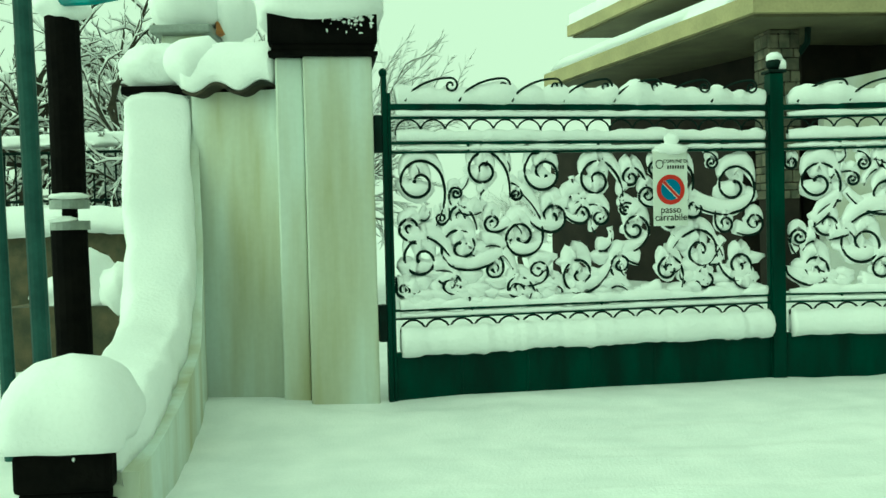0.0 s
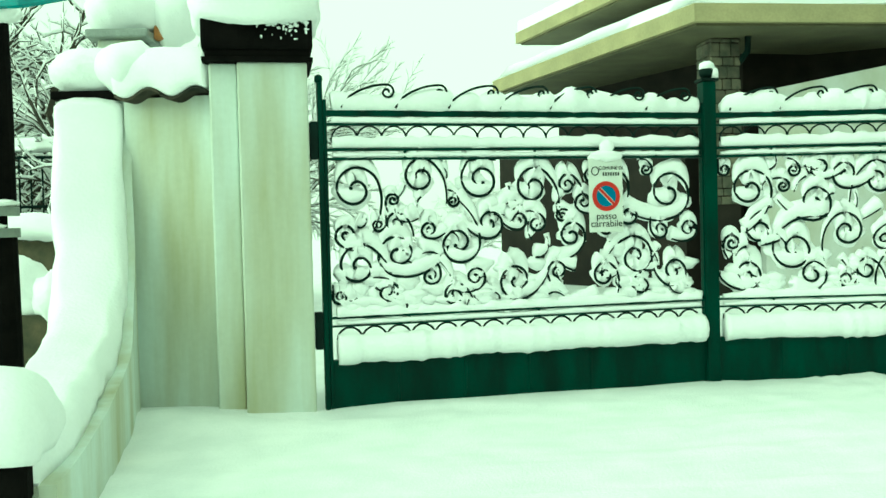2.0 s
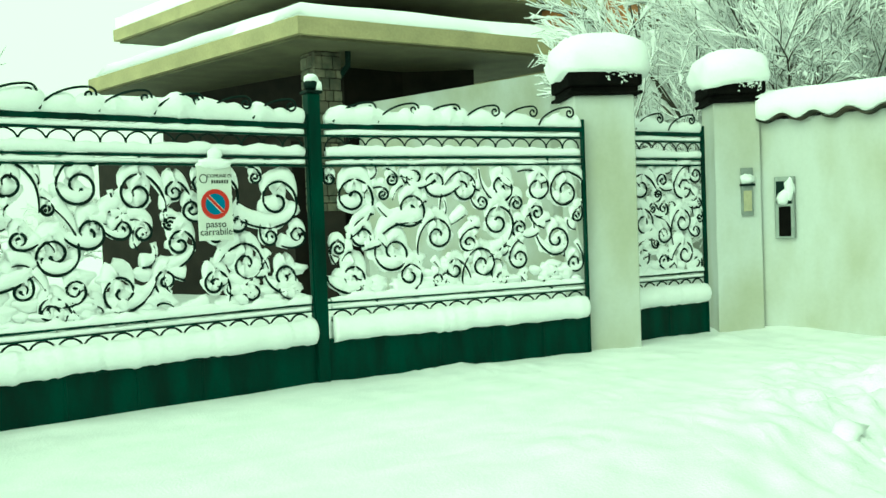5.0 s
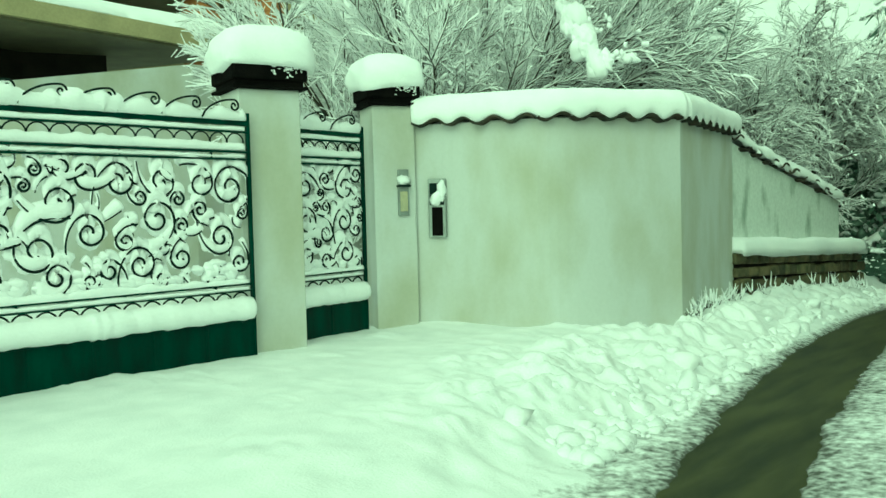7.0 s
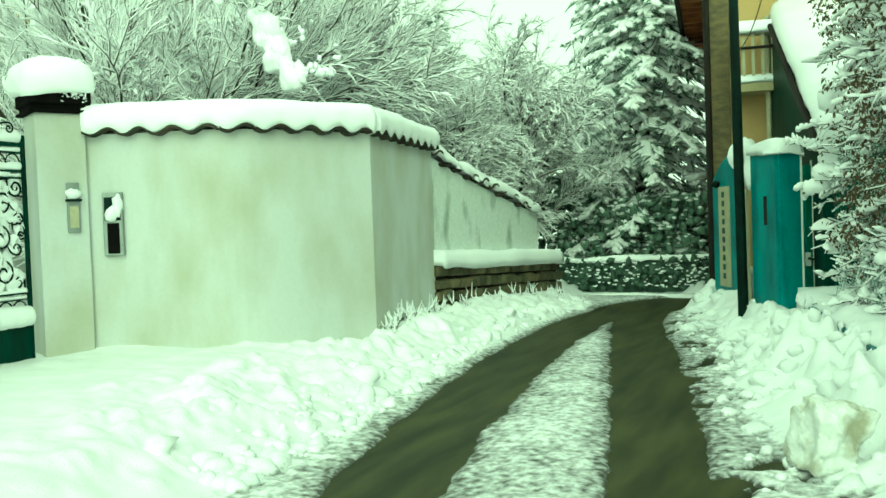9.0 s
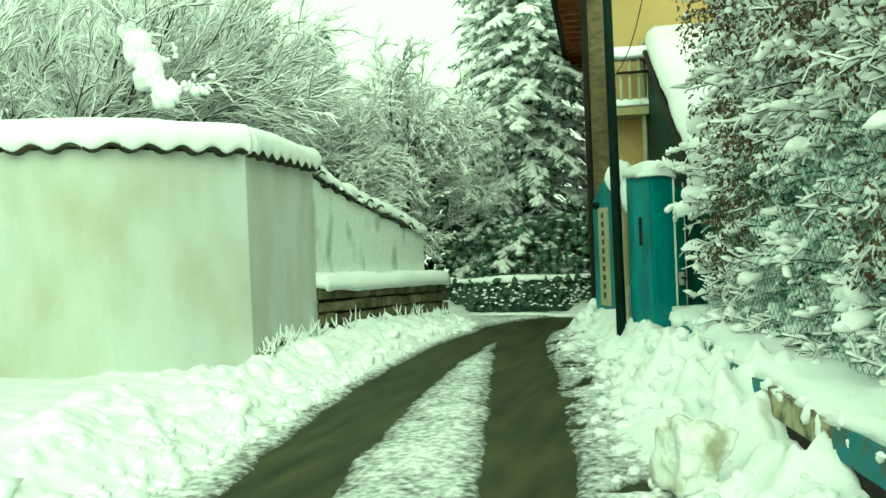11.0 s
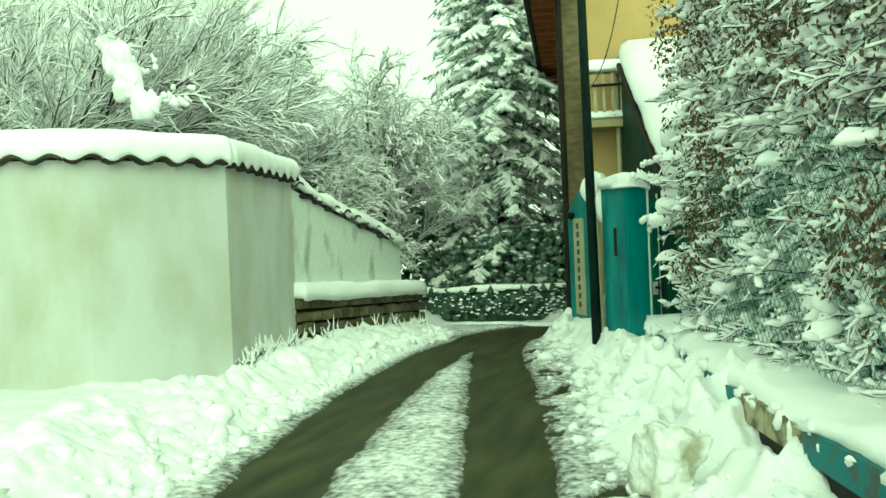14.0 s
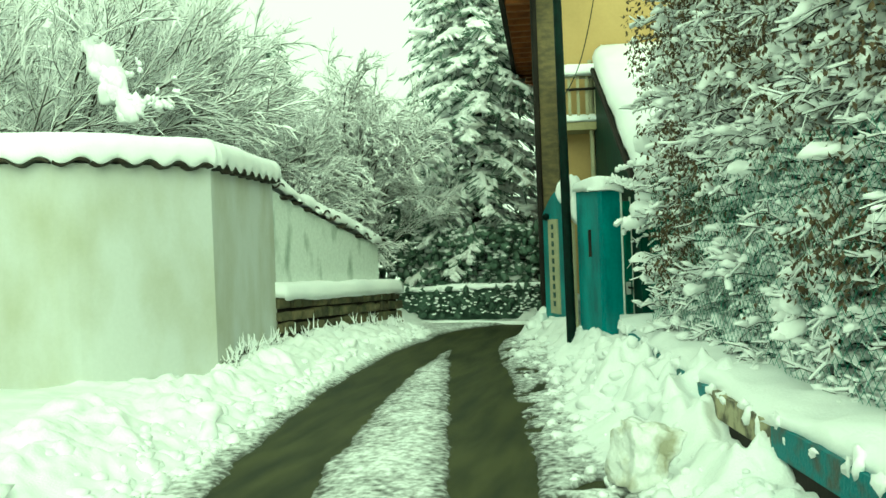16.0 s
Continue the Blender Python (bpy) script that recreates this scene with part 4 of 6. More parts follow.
a.blobs([tuple(q), tuple(q + Vector((0.01, 0, 0.05))), tuple(q + Vector((-0.06, 0, -0.01)))], [(0.1, 0.035, 0.035), (0.05, 0.03, 0.05), (0.06, 0.03, 0.025)], 0.15, 2)
stuff("sign_snow", a, SNOW, "peak of snow on top of the sign", "snow")

# ---- bell panel and letter box on the slim pillar
mb = pose(5.93, 6.10, 0, 0, 0, -30)
bell = thing("intercom", "grey metal intercom panel with a snowy hood", "intercom", (5.9, 5.9, 1.4))
a = Acc()
a.bevel_box((0.02, -0.242, 1.33), (0.12, -0.205, 1.75), 0.006, mb)
part("body", a, GREY, bell)
a = Acc()
a.bevel_box((0.035, -0.248, 1.37), (0.105, -0.24, 1.55), 0.004, mb)
part("button_panel", a, CREAM, bell)
a = Acc()
a.bevel_box((0.01, -0.28, 1.59), (0.13, -0.205, 1.61), 0.005, mb)
part("hood", a, IRON, bell)
a = Acc()
a.blobs([tuple(mb @ Vector((0.07, -0.24, 1.645)))], [(0.07, 0.04, 0.05)], 0.15, 3)
stuff("intercom_snow", a, SNOW, "small heap of snow on the intercom hood", "snow")
ml = pose(6.12, 5.66, 0, 0, 0, -62)
box_ = thing("letter_box", "dark metal letter box set in the wall, snow in its mouth", "letter box", (6.12, 5.7, 1.3))
a = Acc()
a.bevel_box((-0.09, -0.03, 1.12), (0.075, 0.03, 1.66), 0.008, ml)
part("frame", a, GREY, box_)
a = Acc()
a.bevel_box((-0.055, -0.04, 1.14), (0.045, 0.0, 1.40), 0.006, ml)
part("flap", a, BLACK, box_)
a = Acc()
a.bevel_box((-0.075, -0.036, 1.42), (0.06, 0.0, 1.62), 0.006, ml)
part("recess", a, IRON, box_)
a = Acc()
a.blobs([tuple(ml @ Vector((0.0, -0.03, 1.47))), tuple(ml @ Vector((0.04, -0.03, 1.55)))], [(0.07, 0.05, 0.07), (0.04, 0.03, 0.09)], 0.25, 2)
stuff("letter_box_snow", a, SNOW, "snow caught in the letter box mouth", "snow")


# ---- the villa behind the gate
villa = thing("villa", "beige villa with deep snow-covered eaves and stone pier", "house", (7, 15, 0))
K, KL, KR = Vector((3.83, 11.82, 0)), Vector((1.8, 17.9, 0)), Vector((9.3, 12.28, 0))
back = KL + (KR - K)


def slab(name, corners, z0, z1, material, parent, label=""):
    a = Acc()
    n = len(corners)
    v = [(c[0], c[1], z0) for c in corners] + [(c[0], c[1], z1) for c in corners]
    a.add(v, [tuple(range(n))[::-1], tuple(range(n, 2 * n))] + [(i, (i + 1) % n, n + (i + 1) % n, n + i) for i in range(n)])
    return part(name, a, material, parent, label)


def inset(c, d):
    m_ = sum(c, Vector((0, 0, 0))) / len(c)
    return [p + (m_ - p).normalized() * d for p in c]


roof_c = [K, KR, back, KL]
slab("eave_fascia", roof_c, 4.0, 4.24, BEIGE, villa, "beige concrete eave")
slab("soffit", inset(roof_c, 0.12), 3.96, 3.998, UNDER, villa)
a = Acc()
cor = inset(roof_c, 0.02)
mid = sum(cor, Vector((0, 0, 0))) / 4
n = 26
v, f = [], []
for i in range(n + 1):
    for j in range(n + 1):
        s, t = i / n, j / n
        p = (cor[0] * (1 - s) + cor[1] * s) * (1 - t) + (cor[3] * (1 - s) + cor[2] * s) * t
        e = min(s, 1 - s, t, 1 - t)
        v.append((p[0], p[1], 4.25 + 0.2 * min(1, e * 22) ** 0.5 + 1.5 * e + 0.03 * noise.noise((p[0], p[1], 3))))
f = [(i * (n + 1) + j, (i + 1) * (n + 1) + j, (i + 1) * (n + 1) + j + 1, i * (n + 1) + j + 1) for i in range(n) for j in range(n)]
ring = [i * (n + 1) for i in range(n + 1)] + [n * (n + 1) + j for j in range(1, n + 1)] + [i * (n + 1) + n for i in range(n - 1, -1, -1)] + [j for j in range(n - 1, 0, -1)]
base_i = len(v)
v += [(v[i][0], v[i][1], 4.242) for i in ring]
f += [(ring[k], ring[(k + 1) % len(ring)], base_i + (k + 1) % len(ring), base_i + k) for k in range(len(ring))]
a.add(v, f)
stuff("roof_snow", a, SNOW, "deep unbroken snow on the villa roof", "snow")
ins = inset(roof_c, 2.2)
# both walls coloured near-black in place of the deep shade on them
slab("wall", [K + Vector((1.45, 2.1, 0)), K + Vector((2.6, 2.3, 0)), ins[1], ins[2], KL + Vector((1.35, 0.3, 0))], -0.1, 3.96, DARK, villa, "recessed wall, colour blackened for shade under the eaves")
slab("lower_wall", [K + Vector((0.35, 1.6, 0)), K + Vector((1.4, 2.05, 0)), KL + Vector((1.3, 0.3, 0)), KL + Vector((0.1, 0, 0))], -0.1, 2.7, DARK, villa, "recessed ground floor, colour blackened for the shade behind the gate")
# white stair parapet with a sloping top
a = Acc()
a.add([(5.1, 12.7, 0), (8.0, 12.0, 0), (12.0, 12.1, 0), (5.1, 12.7, 3.2), (8.0, 12.0, 3.68), (12.0, 12.1, 3.72),
       (5.1, 12.9, 0), (8.0, 12.2, 0), (12.0, 12.3, 0), (5.1, 12.9, 3.2), (8.0, 12.2, 3.68), (12.0, 12.3, 3.72)],
      [(0, 1, 4, 3), (1, 2, 5, 4), (7, 6, 9, 10), (8, 7, 10, 11), (3, 4, 10, 9), (4, 5, 11, 10), (0, 3, 9, 6), (2, 8, 11, 5)])
part("parapet", a, PLASTER2, villa, "white rendered parapet")
# stone pier of the porch
pier_m = pose(4.55, 12.95, 0, 0, 0, 6)
a = Acc()
a.box((-0.2, -0.2, -0.1), (0.2, 0.2, 3.96), pier_m)
pier = part("pier", a, DARK, villa, "rough stone porch pier")
r = random.Random(4)
for side in range(2):
    z = 1.6
    while z < 3.92:
        h = r.uniform(0.1, 0.2)
        x = -0.23
        while x < 0.2:
            w = min(r.uniform(0.12, 0.24), 0.23 - x)
            a = Acc()
            mm = pier_m @ pose(0, 0, 0, 0, 0, -90 * side)
            a.bevel_box((x, -0.235, z), (x + w - 0.012, -0.18, min(z + h - 0.012, 3.95)), 0.012, mm)
            part("stone", a, STONE, pier)
            x += w
        z += h
a = Acc()
a.tube([(4.85, 12.6, 3.95), (4.85, 12.62, 3.75), (4.75, 12.95, 3.5), (4.75, 12.95, 0.2)], 0.045, 8)
part("downpipe", a, IRON, villa, "dark downpipe")
# upper storey and its own roof
slab("upper_wall", [Vector((7.0, 15.0, 0)), Vector((12.5, 15.0, 0)), Vector((12.5, 19.4, 0)), Vector((5.8, 19.4, 0))], 4.0, 5.11, BEIGE, villa)
U0, U1 = Vector((2.4, 18.8, 0)), Vector((4.35, 12.96, 0))
up_c = [U1, U1 + (KR - K) * 1.5, U0 + (KR - K) * 1.5, U0]
slab("upper_eave", up_c, 5.15, 5.37, BEIGE, villa, "beige upper eave")
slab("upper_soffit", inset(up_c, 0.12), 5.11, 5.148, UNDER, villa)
slab("upper_snow", inset(up_c, 0.05), 5.372, 5.6, SNOW, villa)
for x, y in ((9.4, 13.65), (10.4, 13.1)):
    pm = pose(x, y, 0, 0, 0, 20)
    a = Acc()
    for k in range(14):
        o = 0.0 if k % 2 else 0.012
        a.bevel_box((-0.26 + o, -0.22, 4.0 + 0.16 * k), (0.26 - o, 0.22, 4.15 + 0.16 * k), 0.01, pm)
    part("brick_pier", a, BRICK, villa, "orange brick pier")

# ---- the yellow house, shed and teal yard gate
house = thing("yellow_house", "yellow rendered house with stone corner strip and wooden eaves", "house", (15, 0, 0))
HD = Vector((0.9915, 0.13, 0))
HN = Vector((0.13, -0.9915, 0))
C0 = Vector((13.2, 1.62, 0))
slab("wall", [C0 + HN * 0.26, C0 + HN * 6, C0 + HN * 6 + HD * 8, C0 + HN * 0.26 + HD * 8], -0.2, 6.2, YELLOW, house)
slab("corner_strip", [C0 - HD * 0.02, C0 - HD * 0.02 + HN * 0.255, C0 + HN * 0.255 + HD * 8, C0 + HD * 8], -0.2, 5.3, OCHRE, house, "rough ochre stone corner strip")
eave = slab("eave", [C0 - HN * 0.46 - HD * 0.9, C0 - HD * 0.9 - HN * 0.004, C0 + HD * 8 - HN * 0.004, C0 + HD * 8 - HN * 0.46], 4.92, 4.96, SOFFIT, house, "brown boarded eave")
for k in range(20):
    p = C0 + HD * (-0.85 + 0.45 * k)
    slab("rafter", [p - HN * 0.44, p - HN * 0.01, p + HD * 0.09 - HN * 0.01, p + HD * 0.09 - HN * 0.44], 4.84, 4.918, SOFFIT, house)
slab("gutter", [C0 - HN * 0.54 - HD * 0.9, C0 - HN * 0.465 - HD * 0.9, C0 + HD * 8 - HN * 0.465, C0 + HD * 8 - HN * 0.54], 4.86, 5.0, DARK, house)
a = Acc()
q = C0 - HD * 0.05 - HN * 0.04
a.tube([tuple(q + Vector((0, 0, z))) for z in (0.0, 2.5, 5.0)], 0.045, 8)
part("downpipe", a, DARK, house, "dark downpipe on the corner")
rise = Acc()
r0 = [C0 - HN * 0.5 - HD * 0.95, C0 + HD * 8 - HN * 0.5, C0 + HD * 8 + HN * 3.2, C0 + HN * 3.2 - HD * 0.95]
zz = [5.0, 5.0, 6.6, 6.6]
rise.add([(p[0], p[1], z) for p, z in zip(r0, zz)] + [(p[0], p[1], z + 0.25) for p, z in zip(r0, zz)], [(3, 2, 1, 0), (4, 5, 6, 7), (0, 1, 5, 4), (1, 2, 6, 5), (2, 3, 7, 6), (3, 0, 4, 7)])
part("roof", rise, SNOW, house, "snow-covered roof")
# balcony
B0 = C0 - HD * 0.02 + HN * 0.27
slab("balcony_slab", [B0 - HD * 0.55, B0 - HD * 0.55 + HN * 2.6, B0 + HN * 2.6 - HD * 0.004, B0 - HD * 0.004], 2.86, 3.02, BEIGE, house)
for k in range(22):
    p = B0 - HD * 0.52 + HN * (0.03 + 0.12 * k)
    a = Acc()
    a.box((p.x - 0.012, p.y - 0.02, 3.0), (p.x + 0.012, p.y + 0.02, 3.6))
    part("baluster", a, CREAM, house)
slab("handrail", [B0 - HD * 0.57, B0 - HD * 0.57 + HN * 2.6, B0 - HD * 0.45 + HN * 2.6, B0 - HD * 0.45], 3.6, 3.65, CREAM, house)
a = Acc()
p0 = B0 - HD * 0.51
hp_ = straight([(*(p0)[:2], 3.65), (*(p0 + HN * 2.6)[:2], 3.65)], 0.05)
ribbon(a, hp_, snow_profile(-0.09, 0.09, 0.12), 0.04, 2)
a_bar = Acc()
a_bar.tube([tuple(B0 - HD * 0.58 + HN * 0.1 + Vector((0, 0, 3.42))), tuple(B0 - HD * 0.58 + HN * 0.75 + Vector((0, 0, 3.42)))], 0.02, 6)
part("cross_bar", a_bar, DARK, house)
hp_[:, 2] = 3.02
ribbon(a, hp_, snow_profile(-0.05, 0.2, 0.06), 0.03, 2)
stuff("balcony_snow", a, SNOW, "snow lying along the balcony rail", "snow")

shed = thing("shed", "dark green shed with a steep snow-covered roof", "shed", (11.5, 0, 0))
S0, S1 = Vector((9.75, 0.16, 0)), Vector((12.95, 0.82, 0))
SN = Vector((0.17, -0.985, 0))
a = Acc()
w = SN * 3.0
a.add([(S0.x, S0.y, 0), (S1.x, S1.y, 0), (S1.x, S1.y, 3.8), (S0.x, S0.y, 1.95)] + [(p.x + w.x, p.y + w.y, z) for p, z in ((S0, 0), (S1, 0), (S1, 3.8), (S0, 1.95))],
      [(0, 1, 2, 3), (7, 6, 5, 4), (0, 3, 7, 4), (1, 5, 6, 2), (3, 2, 6, 7), (0, 4, 5, 1)])
part("body", a, GREEN, shed)
a = Acc()
a.tube([(S0.x - 0.1, S0.y + 0.03, 1.9), (S1.x, S1.y + 0.03, 3.82)], 0.035, 6)
part("verge_board", a, DARK, shed)
a = Acc()
a.tube([(12.9, 0.85, 0.2), (12.9, 0.85, 3.85)], 0.035, 6)
part("corner_trim", a, CREAM, shed)
a = Acc()
pp = straight([(S0.x - 0.15, S0.y + 0.02, 1.98), (S1.x, S1.y + 0.02, 3.86)], 0.06)
ribbon(a, pp, [(-0.02, -0.05), (-3.0, -0.05), (-3.0, 0.2), (-1.5, 0.23), (-0.6, 0.22), (-0.14, 0.2), (-0.05, 0.14), (-0.01, 0.04)], 0.05, 6)
stuff("shed_snow", a, SNOW, "thick sheet of snow sliding on the shed roof", "snow")

yard = thing("yard_gate", "teal painted sheet-metal yard gate standing ajar", "gate", (10.1, 0.5, 0))
QA, QB, QC, QD = Vector((10.5, 0.86, 0)), Vector((9.97, 0.58, 0)), Vector((10.15, 0.375, 0)), Vector((10.28, 0.285, 0))


def upright(nm, p, q, z0, z1, t, material, parent, label=""):
    d = (q - p).normalized()
    n_ = Vector((-d.y, d.x, 0)) * t
    return slab(nm, [p, q, q + n_, p + n_], z0, z1, material, parent, label)


upright("panel", QA, QB, 0.0, 1.9, -0.03, TEAL, yard)
upright("panel", QB, QC, 0.0, 1.93, -0.03, TEAL, yard)
upright("door_edge", QC + Vector((0.01, -0.01, 0)), QD, 0.0, 1.75, -0.04, TEAL2, yard, "sea-green door edge")
p = QA + (QB - QA) * 0.62
a = Acc()
a.bevel_box((p.x - 0.035, p.y + 0.015, 1.15), (p.x - 0.015, p.y + 0.05, 1.45), 0.004)
part("slot", a, DARK, yard, "narrow dark slot")
a = Acc()
a.tube([(QC.x - 0.045, QC.y - 0.012, 0.1), (QC.x - 0.045, QC.y - 0.012, 1.9)], 0.012, 6)
part("edge_strip", a, WHITE, yard)
a = Acc()
a.tube([(QD.x - 0.045, QD.y - 0.012, 0.1), (QD.x - 0.045, QD.y - 0.012, 1.8)], 0.012, 6)
part("edge_strip", a, WHITE, yard)
a = Acc()
a.bevel_box((10.10, 0.285, 0.72), (10.16, 0.345, 0.86), 0.006)
part("lock", a, GREY, yard, "grey lock case")
a = Acc()
a.tube([(10.1, 0.31, 0.8), (10.06, 0.3, 0.8), (10.06, 0.26, 0.79)], 0.012, 6)
part("handle", a, IRON, yard)
pth = straight([(QA.x, QA.y, 1.92), (QB.x, QB.y, 1.92), (QC.x, QC.y, 1.92)], 0.04)
a = Acc()
ribbon(a, pth, snow_profile(-0.08, 0.1, 0.1), 0.05, 3)
a.blobs([(10.75, 0.98, 1.9), (10.62, 0.86, 1.74)], [(0.17, 0.14, 0.2), (0.1, 0.12, 0.2)], 0.15, 3)
stuff("yard_gate_snow", a, SNOW, "snow piled on the yard gate", "snow")
# black panel painting the opening in shade behind
upright("opening_shade", Vector((10.9, 0.4, 0)), Vector((10.55, -0.1, 0)), 0.0, 1.7, -0.05, BLACK, yard, "black panel painting the shaded opening")
fence2 = thing("yard_fence", "teal sheet-metal fence panel with rounded top and name board", "fence", (12.2, 1.3, 0))
PA, PB = Vector((12.55, 1.52, 0)), Vector((11.85, 1.15, 0))
d = PB - PA
v = []
n = 10
for off in (0.0, -0.03):
    nn = Vector((-d.y, d.x, 0)).normalized() * off
    for k in range(n + 1):
        s = k / n
        p = PA + d * s + nn
        v.append((p.x, p.y, 0.0))
        v.append((p.x, p.y, 1.7 + 0.3 * math.sin(min(1, s * 1.3) * 1.57)))
a = Acc()
M = 2 * (n + 1)
f = [(2 * k, 2 * k + 2, 2 * k + 3, 2 * k + 1) for k in range(n)] + [(M + 2 * k + 2, M + 2 * k, M + 2 * k + 1, M + 2 * k + 3) for k in range(n)]
f += [(2 * k + 1, 2 * k + 3, M + 2 * k + 3, M + 2 * k + 1) for k in range(n)] + [(0, 1, M + 1, M), (2 * n + 1, 2 * n, M + 2 * n, M + 2 * n + 1)]
a.add(v, f)
part("sheet", a, TEAL, fence2)
fn = Vector((-d.y, d.x, 0)).normalized()
fn = fn if fn.x < 0 else -fn
b0, b1 = PA + d * 0.3 + fn * 0.03, PA + d * 0.72 + fn * 0.03
board = upright("board", b0, b1, 0.35, 1.62, -0.02, CREAM, fence2, "narrow cream name board")
for k in range(10):
    p = PA + d * 0.46 + fn * 0.045
    q = PA + d * 0.55 + fn * 0.045
    upright("mark", p, q, 0.45 + 0.115 * k, 0.52 + 0.115 * k, -0.012, GREYGREEN, board)
a = Acc()
q = PA + d * 0.25 + fn * 0.06
a.blobs([(q.x, q.y, 1.66)], [(0.08, 0.06, 0.05)], 0.1, 2)
part("lamp", a, IRON, fence2, "small black lamp")
upright("side_panel", Vector((11.75, 1.1, 0)), Vector((10.9, 0.95, 0)), 0.0, 1.55, -0.03, CREAM, fence2, "weathered pale panel")

pole = thing("utility_pole", "tall dark green steel pole rising from the snow bank", "pole", (10.55, 1.02, 0))
a = Acc()
a.tube([(10.55, 1.0, -0.2), (10.545, 1.02, 3.0), (10.54, 1.04, 6.5)], [0.058, 0.052, 0.045], 12)
part("shaft", a, IRON, pole)
cable = Acc()
s = np.linspace(0, 1, 20)
cable.tube(np.stack([10.55 + 2.6 * s, 1.0 - 0.25 * s, 3.0 + 1.9 * s - 0.25 * np.sin(s * 3.14)], 1), 0.007, 4)
part("cable", cable, IRON, pole)

# ---- low wall and its ledge beside the road
wx = np.arange(1.5, 9.6, 0.08)
RW = np.stack([wx, wall_right(wx), 0 * wx], 1)
rw = thing("wall_roadside", "low roadside wall with peeling teal and cream paint under snow", "wall", (5, -0.5, 0), "structure")
a = Acc()
wall_body(a, RW, [0.3] * len(RW), -0.02, -0.3)
part("base", a, DARK, rw, "dark base below the painted band")
for k in range(0, len(RW) - 13, 13):
    a = Acc()
    wall_body(a, RW[k:k + 14], [0.45] * 14, 0.012, -0.29, 0.30)
    part("painted_band", a, PEEL if 4.35 < RW[k, 0] < 5.4 else WORN_TEAL, rw)
a = Acc()
rp = RW.copy()
rp[:, 2] = 0.455
ribbon(a, rp, snow_profile(-0.8, -0.015, 0.10, 14, 0.02), 0.075, 21)
r_ = np.random.RandomState(3)
kk = r_.randint(0, len(RW), 46)
a.blobs(np.c_[RW[kk, 0], RW[kk, 1] + 0.0, 0.46 + r_.uniform(-0.07, 0.03, 46)], np.c_[r_.uniform(0.02, 0.09, 46), np.full(46, 0.03), r_.uniform(0.015, 0.06, 46)], 0.4, 2)
stuff("roadside_wall_snow", a, SNOW, "snow ledge drooping over the roadside wall", "snow")


# ---- trees
def lump_at(p, s, seed):
    """Noise at places in space, the same for the two ends that meet there."""
    return 0.5 * vnoise(p[:, 0] + p[:, 2] * 0.7, p[:, 1] - p[:, 2] * 0.6, s, seed) + 0.5 * vnoise(p[:, 2] + p[:, 0] * 0.3, p[:, 1] + p[:, 0] * 0.8, s, seed + 1)


class Twigs:
    """Segments of a growing tree."""
    def __init__(self):
        self.a, self.b, self.r0, self.r1, self.lv, self.tip = [], [], [], [], [], []

    def grow(self, p, d, length, r, level, last, rg, droop, kids, fan, wild=0.06):
        n = 4 if level < last else 1
        pts, q, v = [p], p, d.copy()
        for k in range(n):
            v = v + rg.normal(0, wild + (0.02 * level if level < 3 else 0.09), 3)
            v[2] += (-droop if level >= 2 else 0.04) * (k + 1) * 0.5
            v /= np.linalg.norm(v)
            q = q + v * length / n
            pts.append(q)
            self.a.append(pts[-2]), self.b.append(q), self.lv.append(level), self.tip.append(k == n - 1)
            self.r0.append(r * (1 - 0.6 * k / n)), self.r1.append(r * (1 - 0.6 * (k + 1) / n))
        if level == last:
            return
        m = kids[level]
        for k in range(m):
            s = 0.18 + 0.82 * (k + rg.uniform(0, 1)) / m
            i = min(int(s * n), n - 1)
            base = pts[i] + (pts[i + 1] - pts[i]) * (s * n - i if s * n - i <= 1 else 1)
            dd = pts[i + 1] - pts[i]
            dd = dd / np.linalg.norm(dd)
            e = rg.normal(0, 1, 3)
            e -= dd * (e @ dd)
            e /= np.linalg.norm(e)
            w = fan * rg.uniform(0.7, 1.25)
            nd = dd * math.cos(w) + e * math.sin(w)
            nd[2] += 0.10 if level < 2 else 0.0
            nd /= np.linalg.norm(nd)
            self.grow(base, nd, length * (rg.uniform(0.45, 0.7) if level < 2 else rg.uniform(0.4, 0.62) if level < last - 1 else rg.uniform(0.15, 0.30)), max(r * 0.42, 0.003), level + 1, last, rg, droop, kids, fan, wild)


